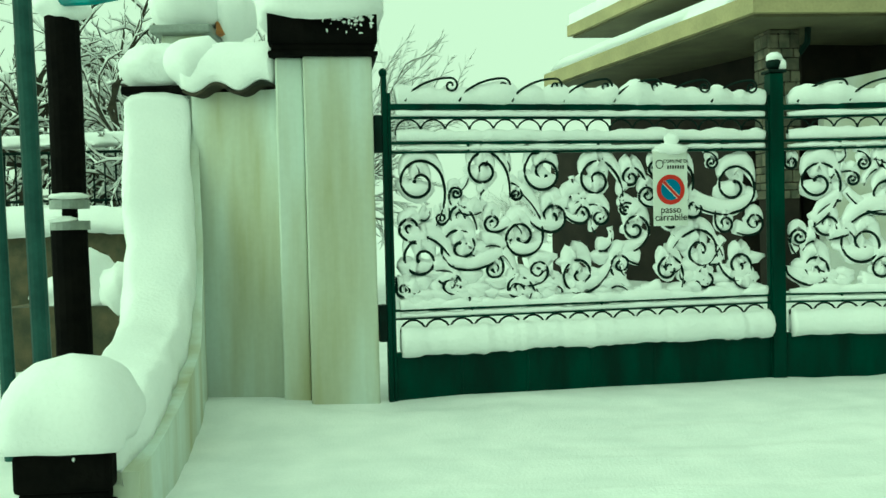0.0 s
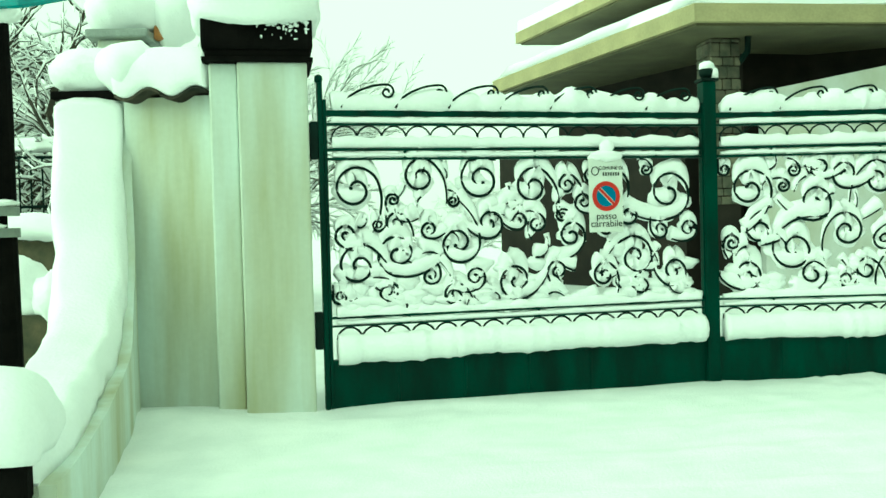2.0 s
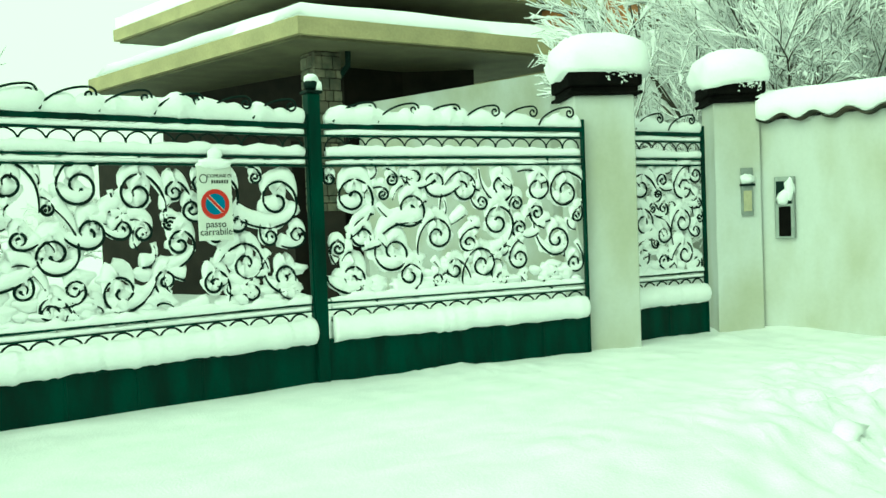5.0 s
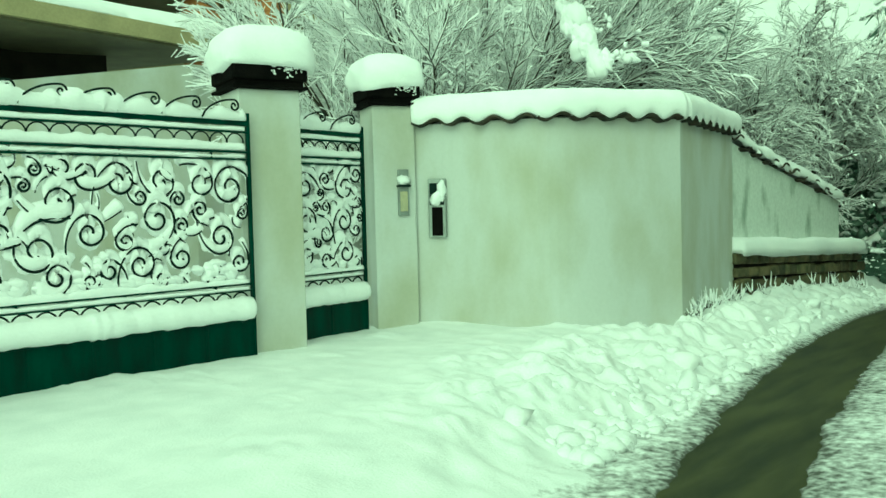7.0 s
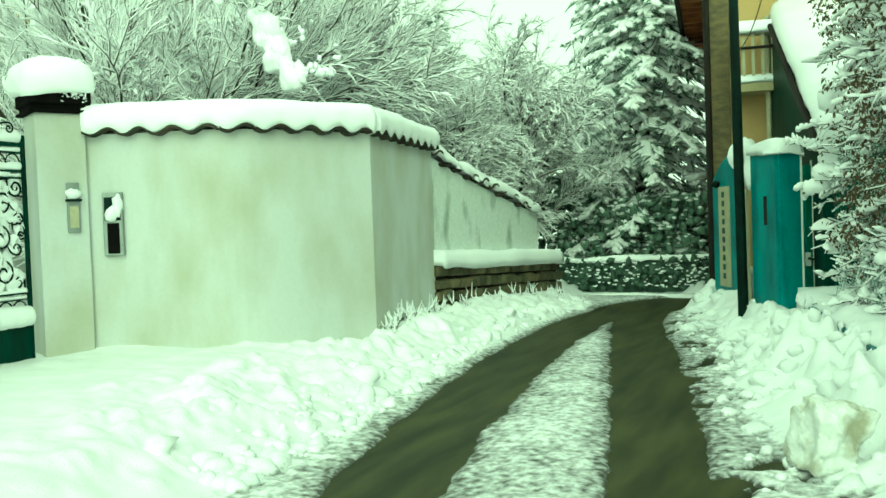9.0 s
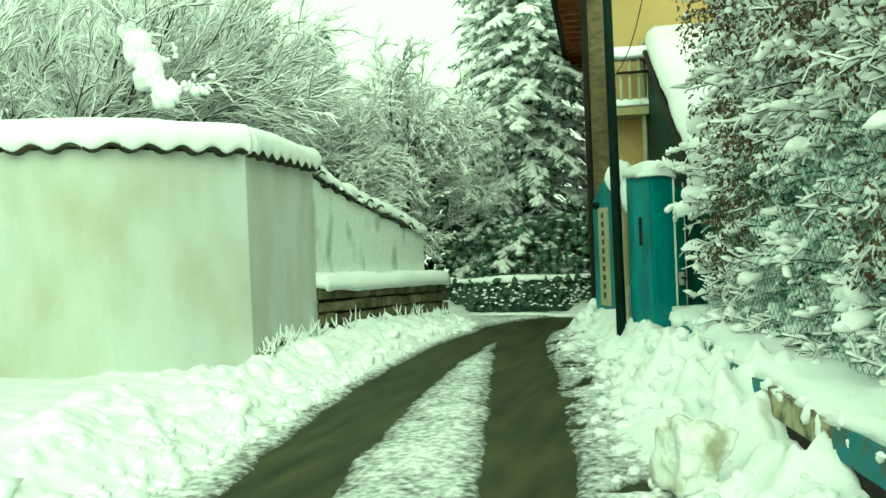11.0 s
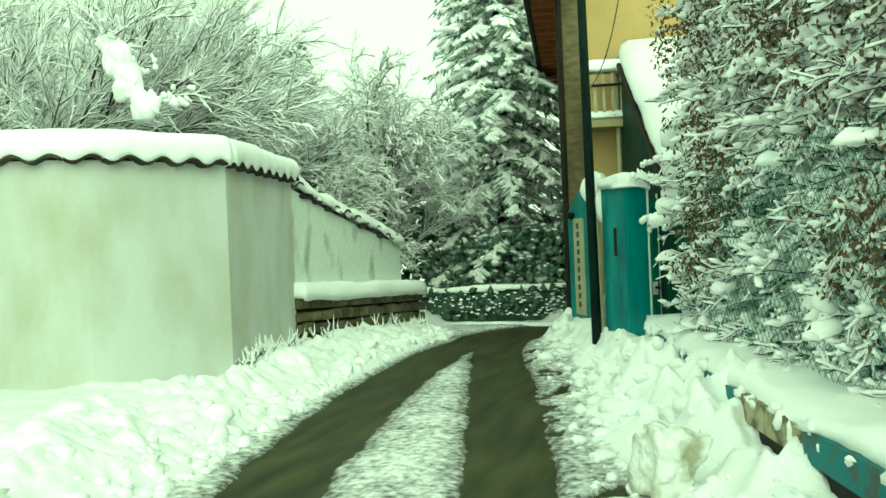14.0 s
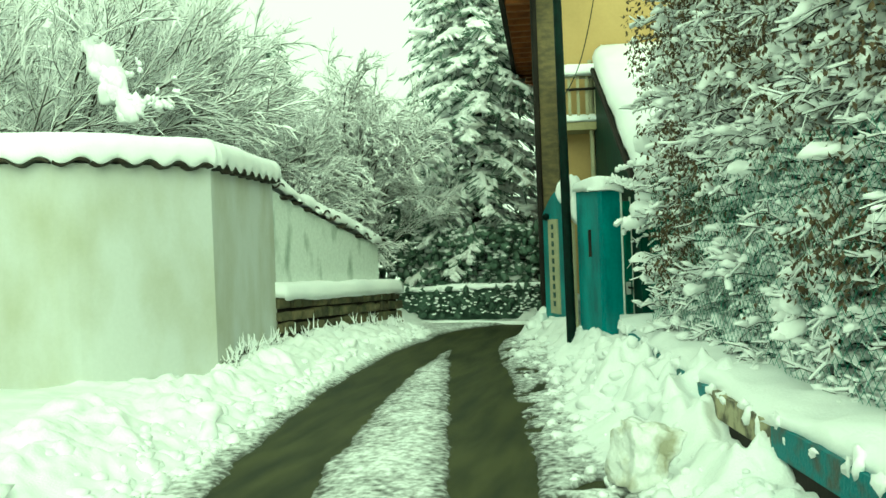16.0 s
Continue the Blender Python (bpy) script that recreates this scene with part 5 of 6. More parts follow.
def bare_tree(name, label, seed, trunk, limbs, reach, kids, droop=0.03, fan=0.55, tilt=0.75, snow=1.0, limb=0.05, wild=0.05):
    """A leafless tree: trunk, twigs, and the snow that lies on each twig."""
    rg = np.random.RandomState(seed)
    t = Twigs()
    base = np.array([0, 0, -0.2])
    top = np.array([rg.normal(0, 0.1), rg.normal(0, 0.1), trunk])
    tr = Acc()
    s = np.linspace(0, 1, 7)[:, None]
    tr.tube(base + (top - base) * s + rg.normal(0, 0.02, (7, 3)), np.linspace(0.15, 0.09, 7), 10)
    for k in range(limbs):
        a = 2 * np.pi * (k + rg.uniform(-0.3, 0.3)) / limbs
        w = tilt * rg.uniform(0.35, 1.35)
        d = np.array([math.cos(a) * math.sin(w), math.sin(a) * math.sin(w), math.cos(w)])
        t.grow(base + (top - base) * rg.uniform(0.7, 1.0), d, reach * rg.uniform(0.8, 1.15), limb, 1, 4, rg, droop, kids, fan, wild)
    a, b = np.array(t.a), np.array(t.b)
    r0, r1, lv = np.array(t.r0), np.array(t.r1), np.array(t.lv)
    tip = np.array(t.tip)
    inside = (np.hypot(b[:, 0], b[:, 1]) < 3.1) & (b[:, 2] > 0.5)
    a, b, r0, r1, lv, tip = a[inside], b[inside], r0[inside], r1[inside], lv[inside], tip[inside]
    ob = thing(name, label, "tree", (0, 0, 0))
    part("trunk", tr, BARK, ob)
    tw = Acc()
    tw.prisms(a, b, np.maximum(r0 * 0.75, 0.0026), np.maximum(r1 * 0.75, 0.0016), 3)
    part("crown", tw, BARK, ob)
    d = (b - a) / (np.linalg.norm(b - a, axis=1, keepdims=True) + 1e-9)
    flat = np.sqrt(np.clip(1 - d[:, 2] ** 2, 0, 1))
    base_r = 0.0070 + 0.12 * r0 * flat
    ra = (base_r + 0.0095 * flat * lump_at(a, 0.08, seed)) * snow
    rb = np.where(tip, 0.006, (base_r + 0.0095 * flat * lump_at(b, 0.08, seed)) * snow)
    sn = Acc()
    oz = np.array([0, 0, 1.0])
    sn.prisms(a + oz * (ra * 0.6 + r0 * 0.5)[:, None], b + oz * (rb * 0.6 + r1 * 0.5)[:, None], ra, rb, 3)
    pads = np.where((lv >= 2) & (rg.uniform(0, 1, len(a)) < 0.035))[0]
    k = rg.uniform(0.014, 0.034, len(pads)) * snow
    sn.pads(a[pads] + [0, 0, 0.015], b[pads] + [0, 0, 0.015], k, k * 0.8, 0.25, 1)
    part("snow", sn, TWIG_SNOW, ob, "wet snow along every twig", True)
    return ob


def conifer(name, label, seed, H, R, low=0.6):
    rg = np.random.RandomState(seed)
    ob = thing(name, label, "tree", (0, 0, 0))
    tr = Acc()
    tr.tube([(0, 0, -0.2), (0.03, 0, H * 0.5), (0, 0, H)], [0.2, 0.11, 0.01], 8)
    part("trunk", tr, BARK, ob)
    br, nd, sn = Acc(), Acc(), Acc()
    z = low
    qa, qb, qr = [], [], []
    sa, sb, sr = [], [], []
    pc, pr = [], []
    while z < H - 0.15:
        f = 1 - (z - low) / (H - low)
        ln = R * (f ** 0.8) * rg.uniform(0.75, 1.1) + 0.12
        n = 7 if f > 0.25 else 5
        for k in range(n):
            a = 2 * np.pi * (k + rg.uniform(-0.35, 0.35)) / n + z * 5
            L_ = ln * rg.uniform(0.7, 1.15)
            s = np.linspace(0, 1, 7)
            zz = z + 0.10 * L_ * s - 0.42 * L_ * s ** 1.7 + rg.normal(0, 0.02)
            pts = np.stack([np.cos(a) * L_ * s, np.sin(a) * L_ * s, zz], 1)
            br.tube(pts, np.linspace(0.022, 0.005, 7), 4)
            side = np.array([-np.sin(a), np.cos(a), 0])
            m = int(5 + 12 * L_)
            for j in range(m):
                u = rg.uniform(0.12, 1.0)
                i = min(int(u * 6), 5)
                p = pts[i] + (pts[i + 1] - pts[i]) * (u * 6 - i)
                w = (0.16 + 0.3 * (1 - u)) * rg.uniform(0.6, 1.2) * (0.5 + 0.5 * min(1, L_))
                sg = rg.choice([-1, 1])
                q = p + side * sg * w + np.array([np.cos(a), np.sin(a), 0]) * w * 0.6 + [0, 0, -w * rg.uniform(0.25, 0.9)]
                qa.append(p), qb.append(q), qr.append(0.016 + 0.02 * rg.uniform())
                if rg.uniform() < 0.9:
                    sa.append(p + [0, 0, 0.015]), sb.append(p + (q - p) * rg.uniform(0.55, 1.0) + [0, 0, 0.02]), sr.append(rg.uniform(0.04, 0.09))
            if rg.uniform() < 0.85:
                w = (0.02 + 0.05 * rg.uniform(0, 1, 7)) * np.sin(np.linspace(0.15, 2.9, 7)) * (0.55 + 0.5 * min(1.3, L_))
                sn.tube(pts + np.stack([0 * w, 0 * w, w * 0.5 + 0.01], 1), np.maximum(w, 0.006), 6)
            if rg.uniform() < 0.5:
                pc.append(pts[rg.randint(3, 6)] + [0, 0, 0.03]), pr.append(np.array((0.19, 0.19, 0.08)) * rg.uniform(0.6, 1.2))
        z += 0.2 + 0.1 * f
    k = np.where(rg.uniform(0, 1, len(qa)) < 0.7)[0]
    lo = np.array(qa)[k] + (np.array(qb)[k] - np.array(qa)[k]) * rg.uniform(0.2, 0.9, (len(k), 1)) + [0, 0, 0.03]
    w = rg.uniform(0.04, 0.105, (len(k), 1))
    dr = (np.array(qb) - np.array(qa))[k] * 0.4
    sn.pads(lo - dr * 0.5, lo + dr * 0.6, w[:, 0] * 0.8, w[:, 0] * 0.75, 0.3, 1)
    nd.prisms(qa, qb, qr, np.array(qr) * 0.35, 4)
    qa, qb = np.array(qa), np.array(qb)
    o = rg.normal(0, 0.05, qa.shape)
    nd.prisms((qa + o)[::2], (qb + o * 1.6 - [0, 0, 0.06])[::2], np.array(qr)[::2] * 0.8, np.array(qr)[::2] * 0.3, 3)
    part("bough_wood", br, BARK, ob)
    part("foliage", nd, NEEDLE, ob, "dark green needle sprays")
    sn.prisms(sa, sb, sr, np.array(sr) * 0.55, 4)
    if pc:
        sn.blobs(pc, pr, 0.25, 2)
    part("snow", sn, TWIG_SNOW, ob, "snow weighing down the boughs", True)
    return ob


def place(ob, x, y, turn, s):
    ob.matrix_basis = pose(x, y, 0.2, 0, 0, turn) @ Matrix.Scale(s, 4)


BARE = "leafless garden tree, every twig loaded with wet snow"
ta = bare_tree("garden_tree", BARE, 11, 0.9, 11, 2.7, {1: 11, 2: 12, 3: 14}, 0.015, 0.45, 0.95, wild=0.07)
place(ta, 9.3, 8.3, 20, 1.15)
tb = bare_tree("garden_tree", BARE, 23, 1.3, 9, 2.4, {1: 10, 2: 11, 3: 12}, 0.05, 0.5, 0.9, 1.1)
place(tb, 13.2, 8.0, 0, 0.95)
td = bare_tree("weeping_tree", "weeping tree with hanging snow-coated twigs behind the wall", 31, 2.0, 10, 1.8, {1: 10, 2: 10, 3: 10}, 0.12, 0.55, 0.75, 1.3)
place(td, 15.8, 5.3, 40, 0.96)
tl = bare_tree("garden_tree", BARE, 41, 1.1, 8, 2.4, {1: 8, 2: 9, 3: 11}, 0.04, 0.5, 0.85, 1.2)
place(tl, 11.4, 11.6, 250, 1.2)
for src_, spots in ((tl, ((-2.4, 13.6, 30, 0.95), (1.4, 19.5, 90, 0.5), (15.4, 8.6, 200, 0.7), (16.6, 5.7, 100, 0.68))),
                    (tb, ((11.6, 9.2, 75, 1.05), (12.0, 7.1, 150, 1.05))), (td, ((13.9, 5.7, 100, 0.75),))):
    for x, y, turn, s in spots:
        c = copy_thing(src_, Matrix.Identity(4))
        place(c, x, y, turn, s)
to = bare_tree("old_tree", "dark thick-limbed old tree with snow on its boughs behind a railing", 57, 1.2, 7, 2.0, {1: 7, 2: 6, 3: 5}, 0.03, 0.65, 0.95, 1.5, 0.13, 0.12)
place(to, -3.5, 11.9, 0, 1.0)
for x, y, turn, s in ((-6.0, 12.4, 140, 1.0), (-4.6, 13.6, 250, 1.15)):
    place(copy_thing(to, Matrix.Identity(4)), x, y, turn, s)
ca = conifer("fir_tree", "tall dark fir with snow-laden drooping boughs", 3, 11.0, 2.7)
place(ca, 19.0, 3.75, 0, 1.0)
cb = conifer("fir_tree", "young dark fir under snow behind the bare trees", 8, 5.3, 1.35)
place(cb, 16.2, 7.2, 70, 1.0)

# a heavy clot of snow hanging in the nearest tree
a = Acc()
s = np.linspace(0, 1, 14)
cl = np.stack([8.0 - 0.05 * s, 5.5 - 0.55 * s, 3.53 - 0.85 * s ** 1.2], 1)
r_ = np.random.RandomState(2)
rad = 0.028 + 0.085 * np.sin(np.linspace(0.25, 2.75, 14)) ** 0.9 + 0.018 * np.sin(s * 23)
a.tube(cl, rad, 10)
k = r_.uniform(0.0, 1, 46)
c = np.stack([np.interp(k, s, cl[:, i]) for i in range(3)], 1) + r_.normal(0, 0.03, (46, 3))
a.blobs(c, (np.interp(k, s, rad) * r_.uniform(0.5, 0.95, 46))[:, None] * r_.uniform(0.85, 1.25, (46, 3)) * [1, 1, 1.25], 0.2, 3)
c = np.array([(8.15, 4.75, 2.9), (8.1, 5.0, 3.25), (8.3, 4.9, 2.95)])[r_.randint(0, 3, 24)] + r_.normal(0, 0.07, (24, 3)) * [1.5, 1.5, 0.6]
a.blobs(c, r_.uniform(0.018, 0.045, (24, 3)), 0.35, 2)
stuff("snow_clot", a, SNOW, "heavy clot of snow caught in the branches", "snow")

# ---- far hedge where the lane bends
hd = thing("far_hedge", "low clipped evergreen hedge under snow where the lane bends", "hedge", (15.2, 2, 0))
rg = np.random.RandomState(9)
a = Acc()
N = 1200
hx, hy = 15.15 + rg.normal(0, 0.12, N), rg.uniform(-3, 8.5, N)
hz_ = rg.uniform(0.05, 0.62, N)
a.blobs(np.stack([hx, hy, hz_], 1), rg.uniform(0.03, 0.09, (N, 3)), 0.35, 1)
a.box((15.1, -3, 0), (15.4, 8.5, 0.55))
part("foliage", a, IVY, hd, "", True)
a = Acc()
hp_ = straight([(15.2, 8.5, 0.58), (15.2, -3, 0.58)], 0.1)
ribbon(a, hp_, snow_profile(-0.14, 0.14, 0.03), 0.07, 4)
N = 900
a.blobs(np.stack([14.98 + rg.normal(0, 0.05, N), rg.uniform(-3, 8.5, N), rg.uniform(0.12, 0.6, N)], 1), np.stack([rg.uniform(0.015, 0.03, N), rg.uniform(0.015, 0.045, N), rg.uniform(0.01, 0.02, N)], 1), 0.3, 1)
stuff("far_hedge_snow", a, SNOW, "snow caught on the far hedge", "snow")
a = Acc()
N = 3200
ty = rg.uniform(1.5, 10, N)
tz = rg.uniform(0, 1, N) * (1.5 + 1.0 * vnoise(ty, 0 * ty, 1.3, 3))
tp = np.stack([17.6 + rg.normal(0, 0.3, N), ty, tz], 1)
a.blobs(tp, rg.uniform(0.03, 0.11, (N, 3)), 0.5, 1)
stuff("far_thicket", a, NEEDLE, "dark evergreen thicket beyond the bend", "shrubs")
a = Acc()
k = rg.uniform(0, 1, N) < 0.6
a.blobs(tp[k] + [-0.04, 0, 0.05], rg.uniform(0.03, 0.09, (k.sum(), 3)) * [1, 1, 0.5], 0.35, 1)
stuff("thicket_snow", a, SNOW, "snow lying on the far thicket", "snow")
a = Acc()
kp = straight([(14.72, 6.5, 0.0), (14.68, 3.2, 0.0), (14.3, 1.7, 0.0)], 0.08)
ribbon(a, kp, snow_profile(-0.08, 0.08, 0.045), 0.03, 8)
stuff("kerb_snow", a, SNOW, "line of snow along the far kerb", "snow")

# ---- the tall hedge beside the road
HL0, HL1 = np.array([1.2, -2.05]), np.array([8.75, -0.135])
hd_ = (HL1 - HL0) / np.linalg.norm(HL1 - HL0)
hn_ = np.array([-hd_[1], hd_[0]])
LEN = np.linalg.norm(HL1 - HL0)
hedge = thing("tall_hedge", "tall hedge of twigs with brown leaves, heaped with snow", "hedge", (6, -1.3, 0))
rg = np.random.RandomState(17)


def on_hedge(u, out, z):
    return np.concatenate([(HL0 + hd_ * u[:, None] + hn_ * out[:, None]), z[:, None]], 1)


# lumpy closed sheet behind the twigs, its dark colour painting the inner shade
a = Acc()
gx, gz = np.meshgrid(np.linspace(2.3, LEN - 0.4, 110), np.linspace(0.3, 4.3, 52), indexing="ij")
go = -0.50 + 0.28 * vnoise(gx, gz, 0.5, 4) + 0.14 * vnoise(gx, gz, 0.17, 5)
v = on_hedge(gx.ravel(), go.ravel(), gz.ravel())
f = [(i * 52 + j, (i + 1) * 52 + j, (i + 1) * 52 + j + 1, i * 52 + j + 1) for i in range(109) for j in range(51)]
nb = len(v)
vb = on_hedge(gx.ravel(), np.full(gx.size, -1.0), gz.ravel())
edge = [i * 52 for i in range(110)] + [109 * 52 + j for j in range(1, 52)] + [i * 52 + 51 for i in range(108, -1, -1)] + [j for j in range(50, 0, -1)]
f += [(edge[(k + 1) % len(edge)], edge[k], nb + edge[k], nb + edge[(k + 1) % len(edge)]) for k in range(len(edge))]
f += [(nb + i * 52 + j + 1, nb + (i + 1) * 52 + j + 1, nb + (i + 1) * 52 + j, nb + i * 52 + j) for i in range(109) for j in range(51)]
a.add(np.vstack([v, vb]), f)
part("core", a, DARK, hedge, "near-black sheet painting the shade inside the hedge")
NB = 2000
z = 0.42 + 3.85 * rg.uniform(0, 1, NB) ** 1.3
u = np.where(rg.uniform(0, 1, NB) < 0.85, rg.uniform(3.1, LEN - 0.06, NB), rg.uniform(2.2, 3.1, NB))
u = np.minimum(u, LEN - 0.06 - rg.uniform(0.2, 0.6, NB) * ease(1.7, 2.0, z) * ease(2.9, 2.6, z))
p0 = on_hedge(u, rg.uniform(-0.36, -0.02, NB), z)
t = Twigs()
for k in range(NB):
    yw = rg.normal(0.05, 0.5)
    d2 = hn_ * math.cos(yw) + hd_ * math.sin(yw)
    v = np.array([d2[0], d2[1], rg.normal(0.10, 0.2)])
    t.grow(p0[k], v / np.linalg.norm(v), rg.uniform(0.22, 0.5) , rg.uniform(0.004, 0.008), 3, 4, rg, 0.10, {3: 7}, 0.8, 0.1)
aa, bb = np.array(t.a), np.array(t.b)
r0, r1 = np.array(t.r0), np.array(t.r1)
lv = np.array(t.lv)
tw = Acc()
tw.prisms(aa, bb, np.maximum(r0, 0.0038), np.maximum(r1, 0.0026), 3)
part("twig_mass", tw, TWIG, hedge, "thin dark twigs")["kind"] = "stuff"
sn = Acc()
d = (bb - aa) / (np.linalg.norm(bb - aa, axis=1, keepdims=True) + 1e-9)
flat = np.sqrt(np.clip(1 - d[:, 2] ** 2, 0, 1))
su = (aa[:, :2] - HL0) @ hd_
tip = np.array(t.tip)
cover = 0.5 + 0.9 * vnoise(su, aa[:, 2], 0.55, 6)
oz = np.array([0, 0, 1.0])
ra = (0.005 + 0.011 * flat * lump_at(aa, 0.05, 3)) * cover
rb = (0.005 + 0.011 * flat * lump_at(bb, 0.05, 3)) * cover * np.where(tip, 0.75, 1.0)
sn.prisms(aa + oz * (ra * 0.8 + r0)[:, None], bb + oz * (rb * 0.8 + r1)[:, None], ra, rb, 3)
# long pads along the twigs, broader where the hedge catches more snow
kk = np.where((rg.uniform(0, 1, len(aa)) < 0.62 * cover) & (flat > 0.7) & (su > 2.9))[0]
w = (0.020 + 0.034 * rg.uniform(0, 1, len(kk)) ** 1.6 * (0.4 + 1.3 * vnoise(su[kk], aa[kk, 2], 0.4, 7)))
c = aa[kk] + (bb - aa)[kk] * rg.uniform(0.2, 0.9, (len(kk), 1)) + oz * 0.008
g = d[kk] * [1, 1, 0.7] * (w * rg.uniform(0.8, 1.5, len(kk)))[:, None]
sn.pads(c - g, c + g, w, w * rg.uniform(0.6, 1.0, len(kk)), 0.4, 1)
# heavy cushions bridging several twigs
big = np.where((lv == 3) & (su > 2.9) & (rg.uniform(0, 1, len(aa)) < 0.13 * (0.3 + 1.4 * ease(LEN - 0.8, 3.4, su) * ease(1.6, 2.6, aa[:, 2]) + 0.5 * (vnoise(su, aa[:, 2], 0.5, 9) > 0.6))))[0]
w = rg.uniform(0.04, 0.085, len(big)) * (0.6 + 0.7 * vnoise(su[big], aa[big, 2], 0.5, 9))
g = d[big] * [1, 1, 0.4]
sn.pads(aa[big] - g * (w * 0.5)[:, None] + oz * 0.015, aa[big] + g * (w * 2.0)[:, None] + oz * 0.012, w, w * 0.8, 0.35, 2)
# flecks caught deep inside
N = 2800
deep = on_hedge(rg.uniform(3.0, LEN - 0.35, N), rg.uniform(-0.3, 0.0, N), rg.uniform(0.45, 4.2, N))
q = rg.normal(0, 1, (N, 3)) * [1, 1, 0.3]
q /= np.linalg.norm(q, axis=1, keepdims=True)
w = rg.uniform(0.012, 0.032, N)
sn.prisms(deep, deep + q * rg.uniform(0.04, 0.12, (N, 1)), w, w * 0.5, 4)
stuff("hedge_snow", sn, TWIG_SNOW, "pads of snow lying on every hedge twig", "snow")
lf = Acc()
M = 9500
cu, cz_ = rg.uniform(2.8, LEN, 420), rg.uniform(0.4, 4.1, 420)
wt = np.clip(vnoise(cu, cz_, 0.7, 12) - 0.35, 0.01, 1) + 0.35 * ease(LEN - 1.3, LEN - 0.2, cu) * ease(1.5, 2.1, cz_)
w = rg.choice(420, M, p=wt / wt.sum())
lu, lz = cu[w] + rg.normal(0, 0.07, M), cz_[w] + rg.normal(0, 0.07, M)
ok = (lu < LEN - 0.1 - 0.3 * ease(1.7, 2.0, lz) * ease(2.9, 2.6, lz)) & (lz > 0.8 + 0.3 * rg.uniform(0, 1, M))
lu, lz = lu[ok], lz[ok]
M = len(lu)
lp = on_hedge(lu, rg.uniform(-0.04, 0.40, M), lz)
ax = rg.normal(0, 1, (M, 3)) * [0.5, 0.5, 0.25]
ax[:, 2] -= 0.7
ax /= np.linalg.norm(ax, axis=1, keepdims=True)
bx = np.cross(ax, rg.normal(0, 1, (M, 3)))
bx /= np.linalg.norm(bx, axis=1, keepdims=True)
cn = np.cross(ax, bx)
sz = rg.uniform(0.028, 0.06, (M, 1))
vv = np.stack([lp, lp + ax * sz * 0.5 + bx * sz * 0.24 + cn * sz * 0.15, lp + ax * sz, lp + ax * sz * 0.5 - bx * sz * 0.24 + cn * sz * 0.15], 1).reshape(-1, 3)
i4 = np.arange(M) * 4
lf.add(vv, np.concatenate([np.stack([i4, i4 + 1, i4 + 2], 1), np.stack([i4, i4 + 2, i4 + 3], 1)]))
part("dead_foliage", lf, LEAF, hedge, "curled brown dead leaves")["kind"] = "stuff"

HT = HL0 + hd_ * 2.2
top = straight([(HT[0] - 0.5 * hn_[0], HT[1] - 0.5 * hn_[1], 4.28), (HL1[0] - 0.5 * hn_[0], HL1[1] - 0.5 * hn_[1], 4.28)], 0.1)
a = Acc()
ribbon(a, top, snow_profile(-0.62, 0.62, 0.16), 0.15, 5)
stuff("hedge_top_snow", a, SNOW, "thick snow lying along the hedge top", "snow")

# a bough that reaches out beside the yard gate
rg = np.random.RandomState(4)
t = Twigs()
for k in range(6):
    p = np.array([8.75, -0.08, 1.5 + 0.09 * k]) + rg.normal(0, 0.05, 3)
    t.grow(p, np.array([-0.35, 0.75, rg.uniform(-0.1, 0.25)]), rg.uniform(0.25, 0.42), 0.012, 2, 4, rg, 0.05, {2: 4, 3: 3}, 0.5)
aa, bb = np.array(t.a), np.array(t.b)
tw = Acc()
tw.prisms(aa, bb, t.r0, t.r1, 4)
part("bough", tw, BARK, hedge)
sn = Acc()
rs = rg.uniform(0.012, 0.028, len(aa))
sn.prisms(aa + [0, 0, 0.012], bb + [0, 0, 0.012], rs * 0.8, rs * 0.7, 5)
sn.pads(aa + [0, 0, 0.012], bb + [0, 0, 0.012], rs * 1.3, rs * 1.2, 0.3, 2)
sn.blobs([(8.62, 0.1, 1.6), (8.68, 0.05, 1.75), (8.6, 0.2, 1.5), (8.8, 0.05, 2.25)], [(0.16, 0.16, 0.09), (0.12, 0.12, 0.09), (0.1, 0.1, 0.06), (0.12, 0.12, 0.12)], 0.25, 2)
stuff("bough_snow", sn, SNOW, "snow clinging to a projecting bough", "snow")

# ---- chain-link fence in front of the hedge
fence = thing("wire_fence", "galvanised chain-link fence half buried in hedge and snow", "fence", (5.5, -0.8, 0))
FO = 0.19
for u in np.arange(2.7, LEN, 2.1):
    a = Acc()
    p = HL0 + hd_ * u + hn_ * 0.06
    a.tube([(p[0], p[1], 0.2), (p[0], p[1], 1.05)], 0.013, 8)
    part("post", a, IRON, fence)
H0, H1, st = 0.5, 1.9, 0.085
q0, q1 = [], []
for u in np.arange(-1.2, LEN + 0.2, st):
    for sg in (1, -1):
        a0, a1 = (u, u + (H1 - H0)) if sg > 0 else (u + (H1 - H0), u)
        b0_, b1_ = max(2.3, min(LEN, a0)), max(2.3, min(LEN, a1))
        if abs(a1 - a0) < 1e-6 or b0_ == b1_:
            continue
        z0 = H0 + (H1 - H0) * (b0_ - a0) / (a1 - a0)
        z1 = H0 + (H1 - H0) * (b1_ - a0) / (a1 - a0)
        g0, g1 = HL0 + hd_ * b0_ + hn_ * FO, HL0 + hd_ * b1_ + hn_ * FO
        q0.append((*g0, z0)), q1.append((*g1, z1))
a = Acc()
a.prisms(q0, q1, np.full(len(q0), 0.0017), np.full(len(q0), 0.0017), 3)
part("wire_mesh", a, TEAL2, fence, "diamond wire mesh")

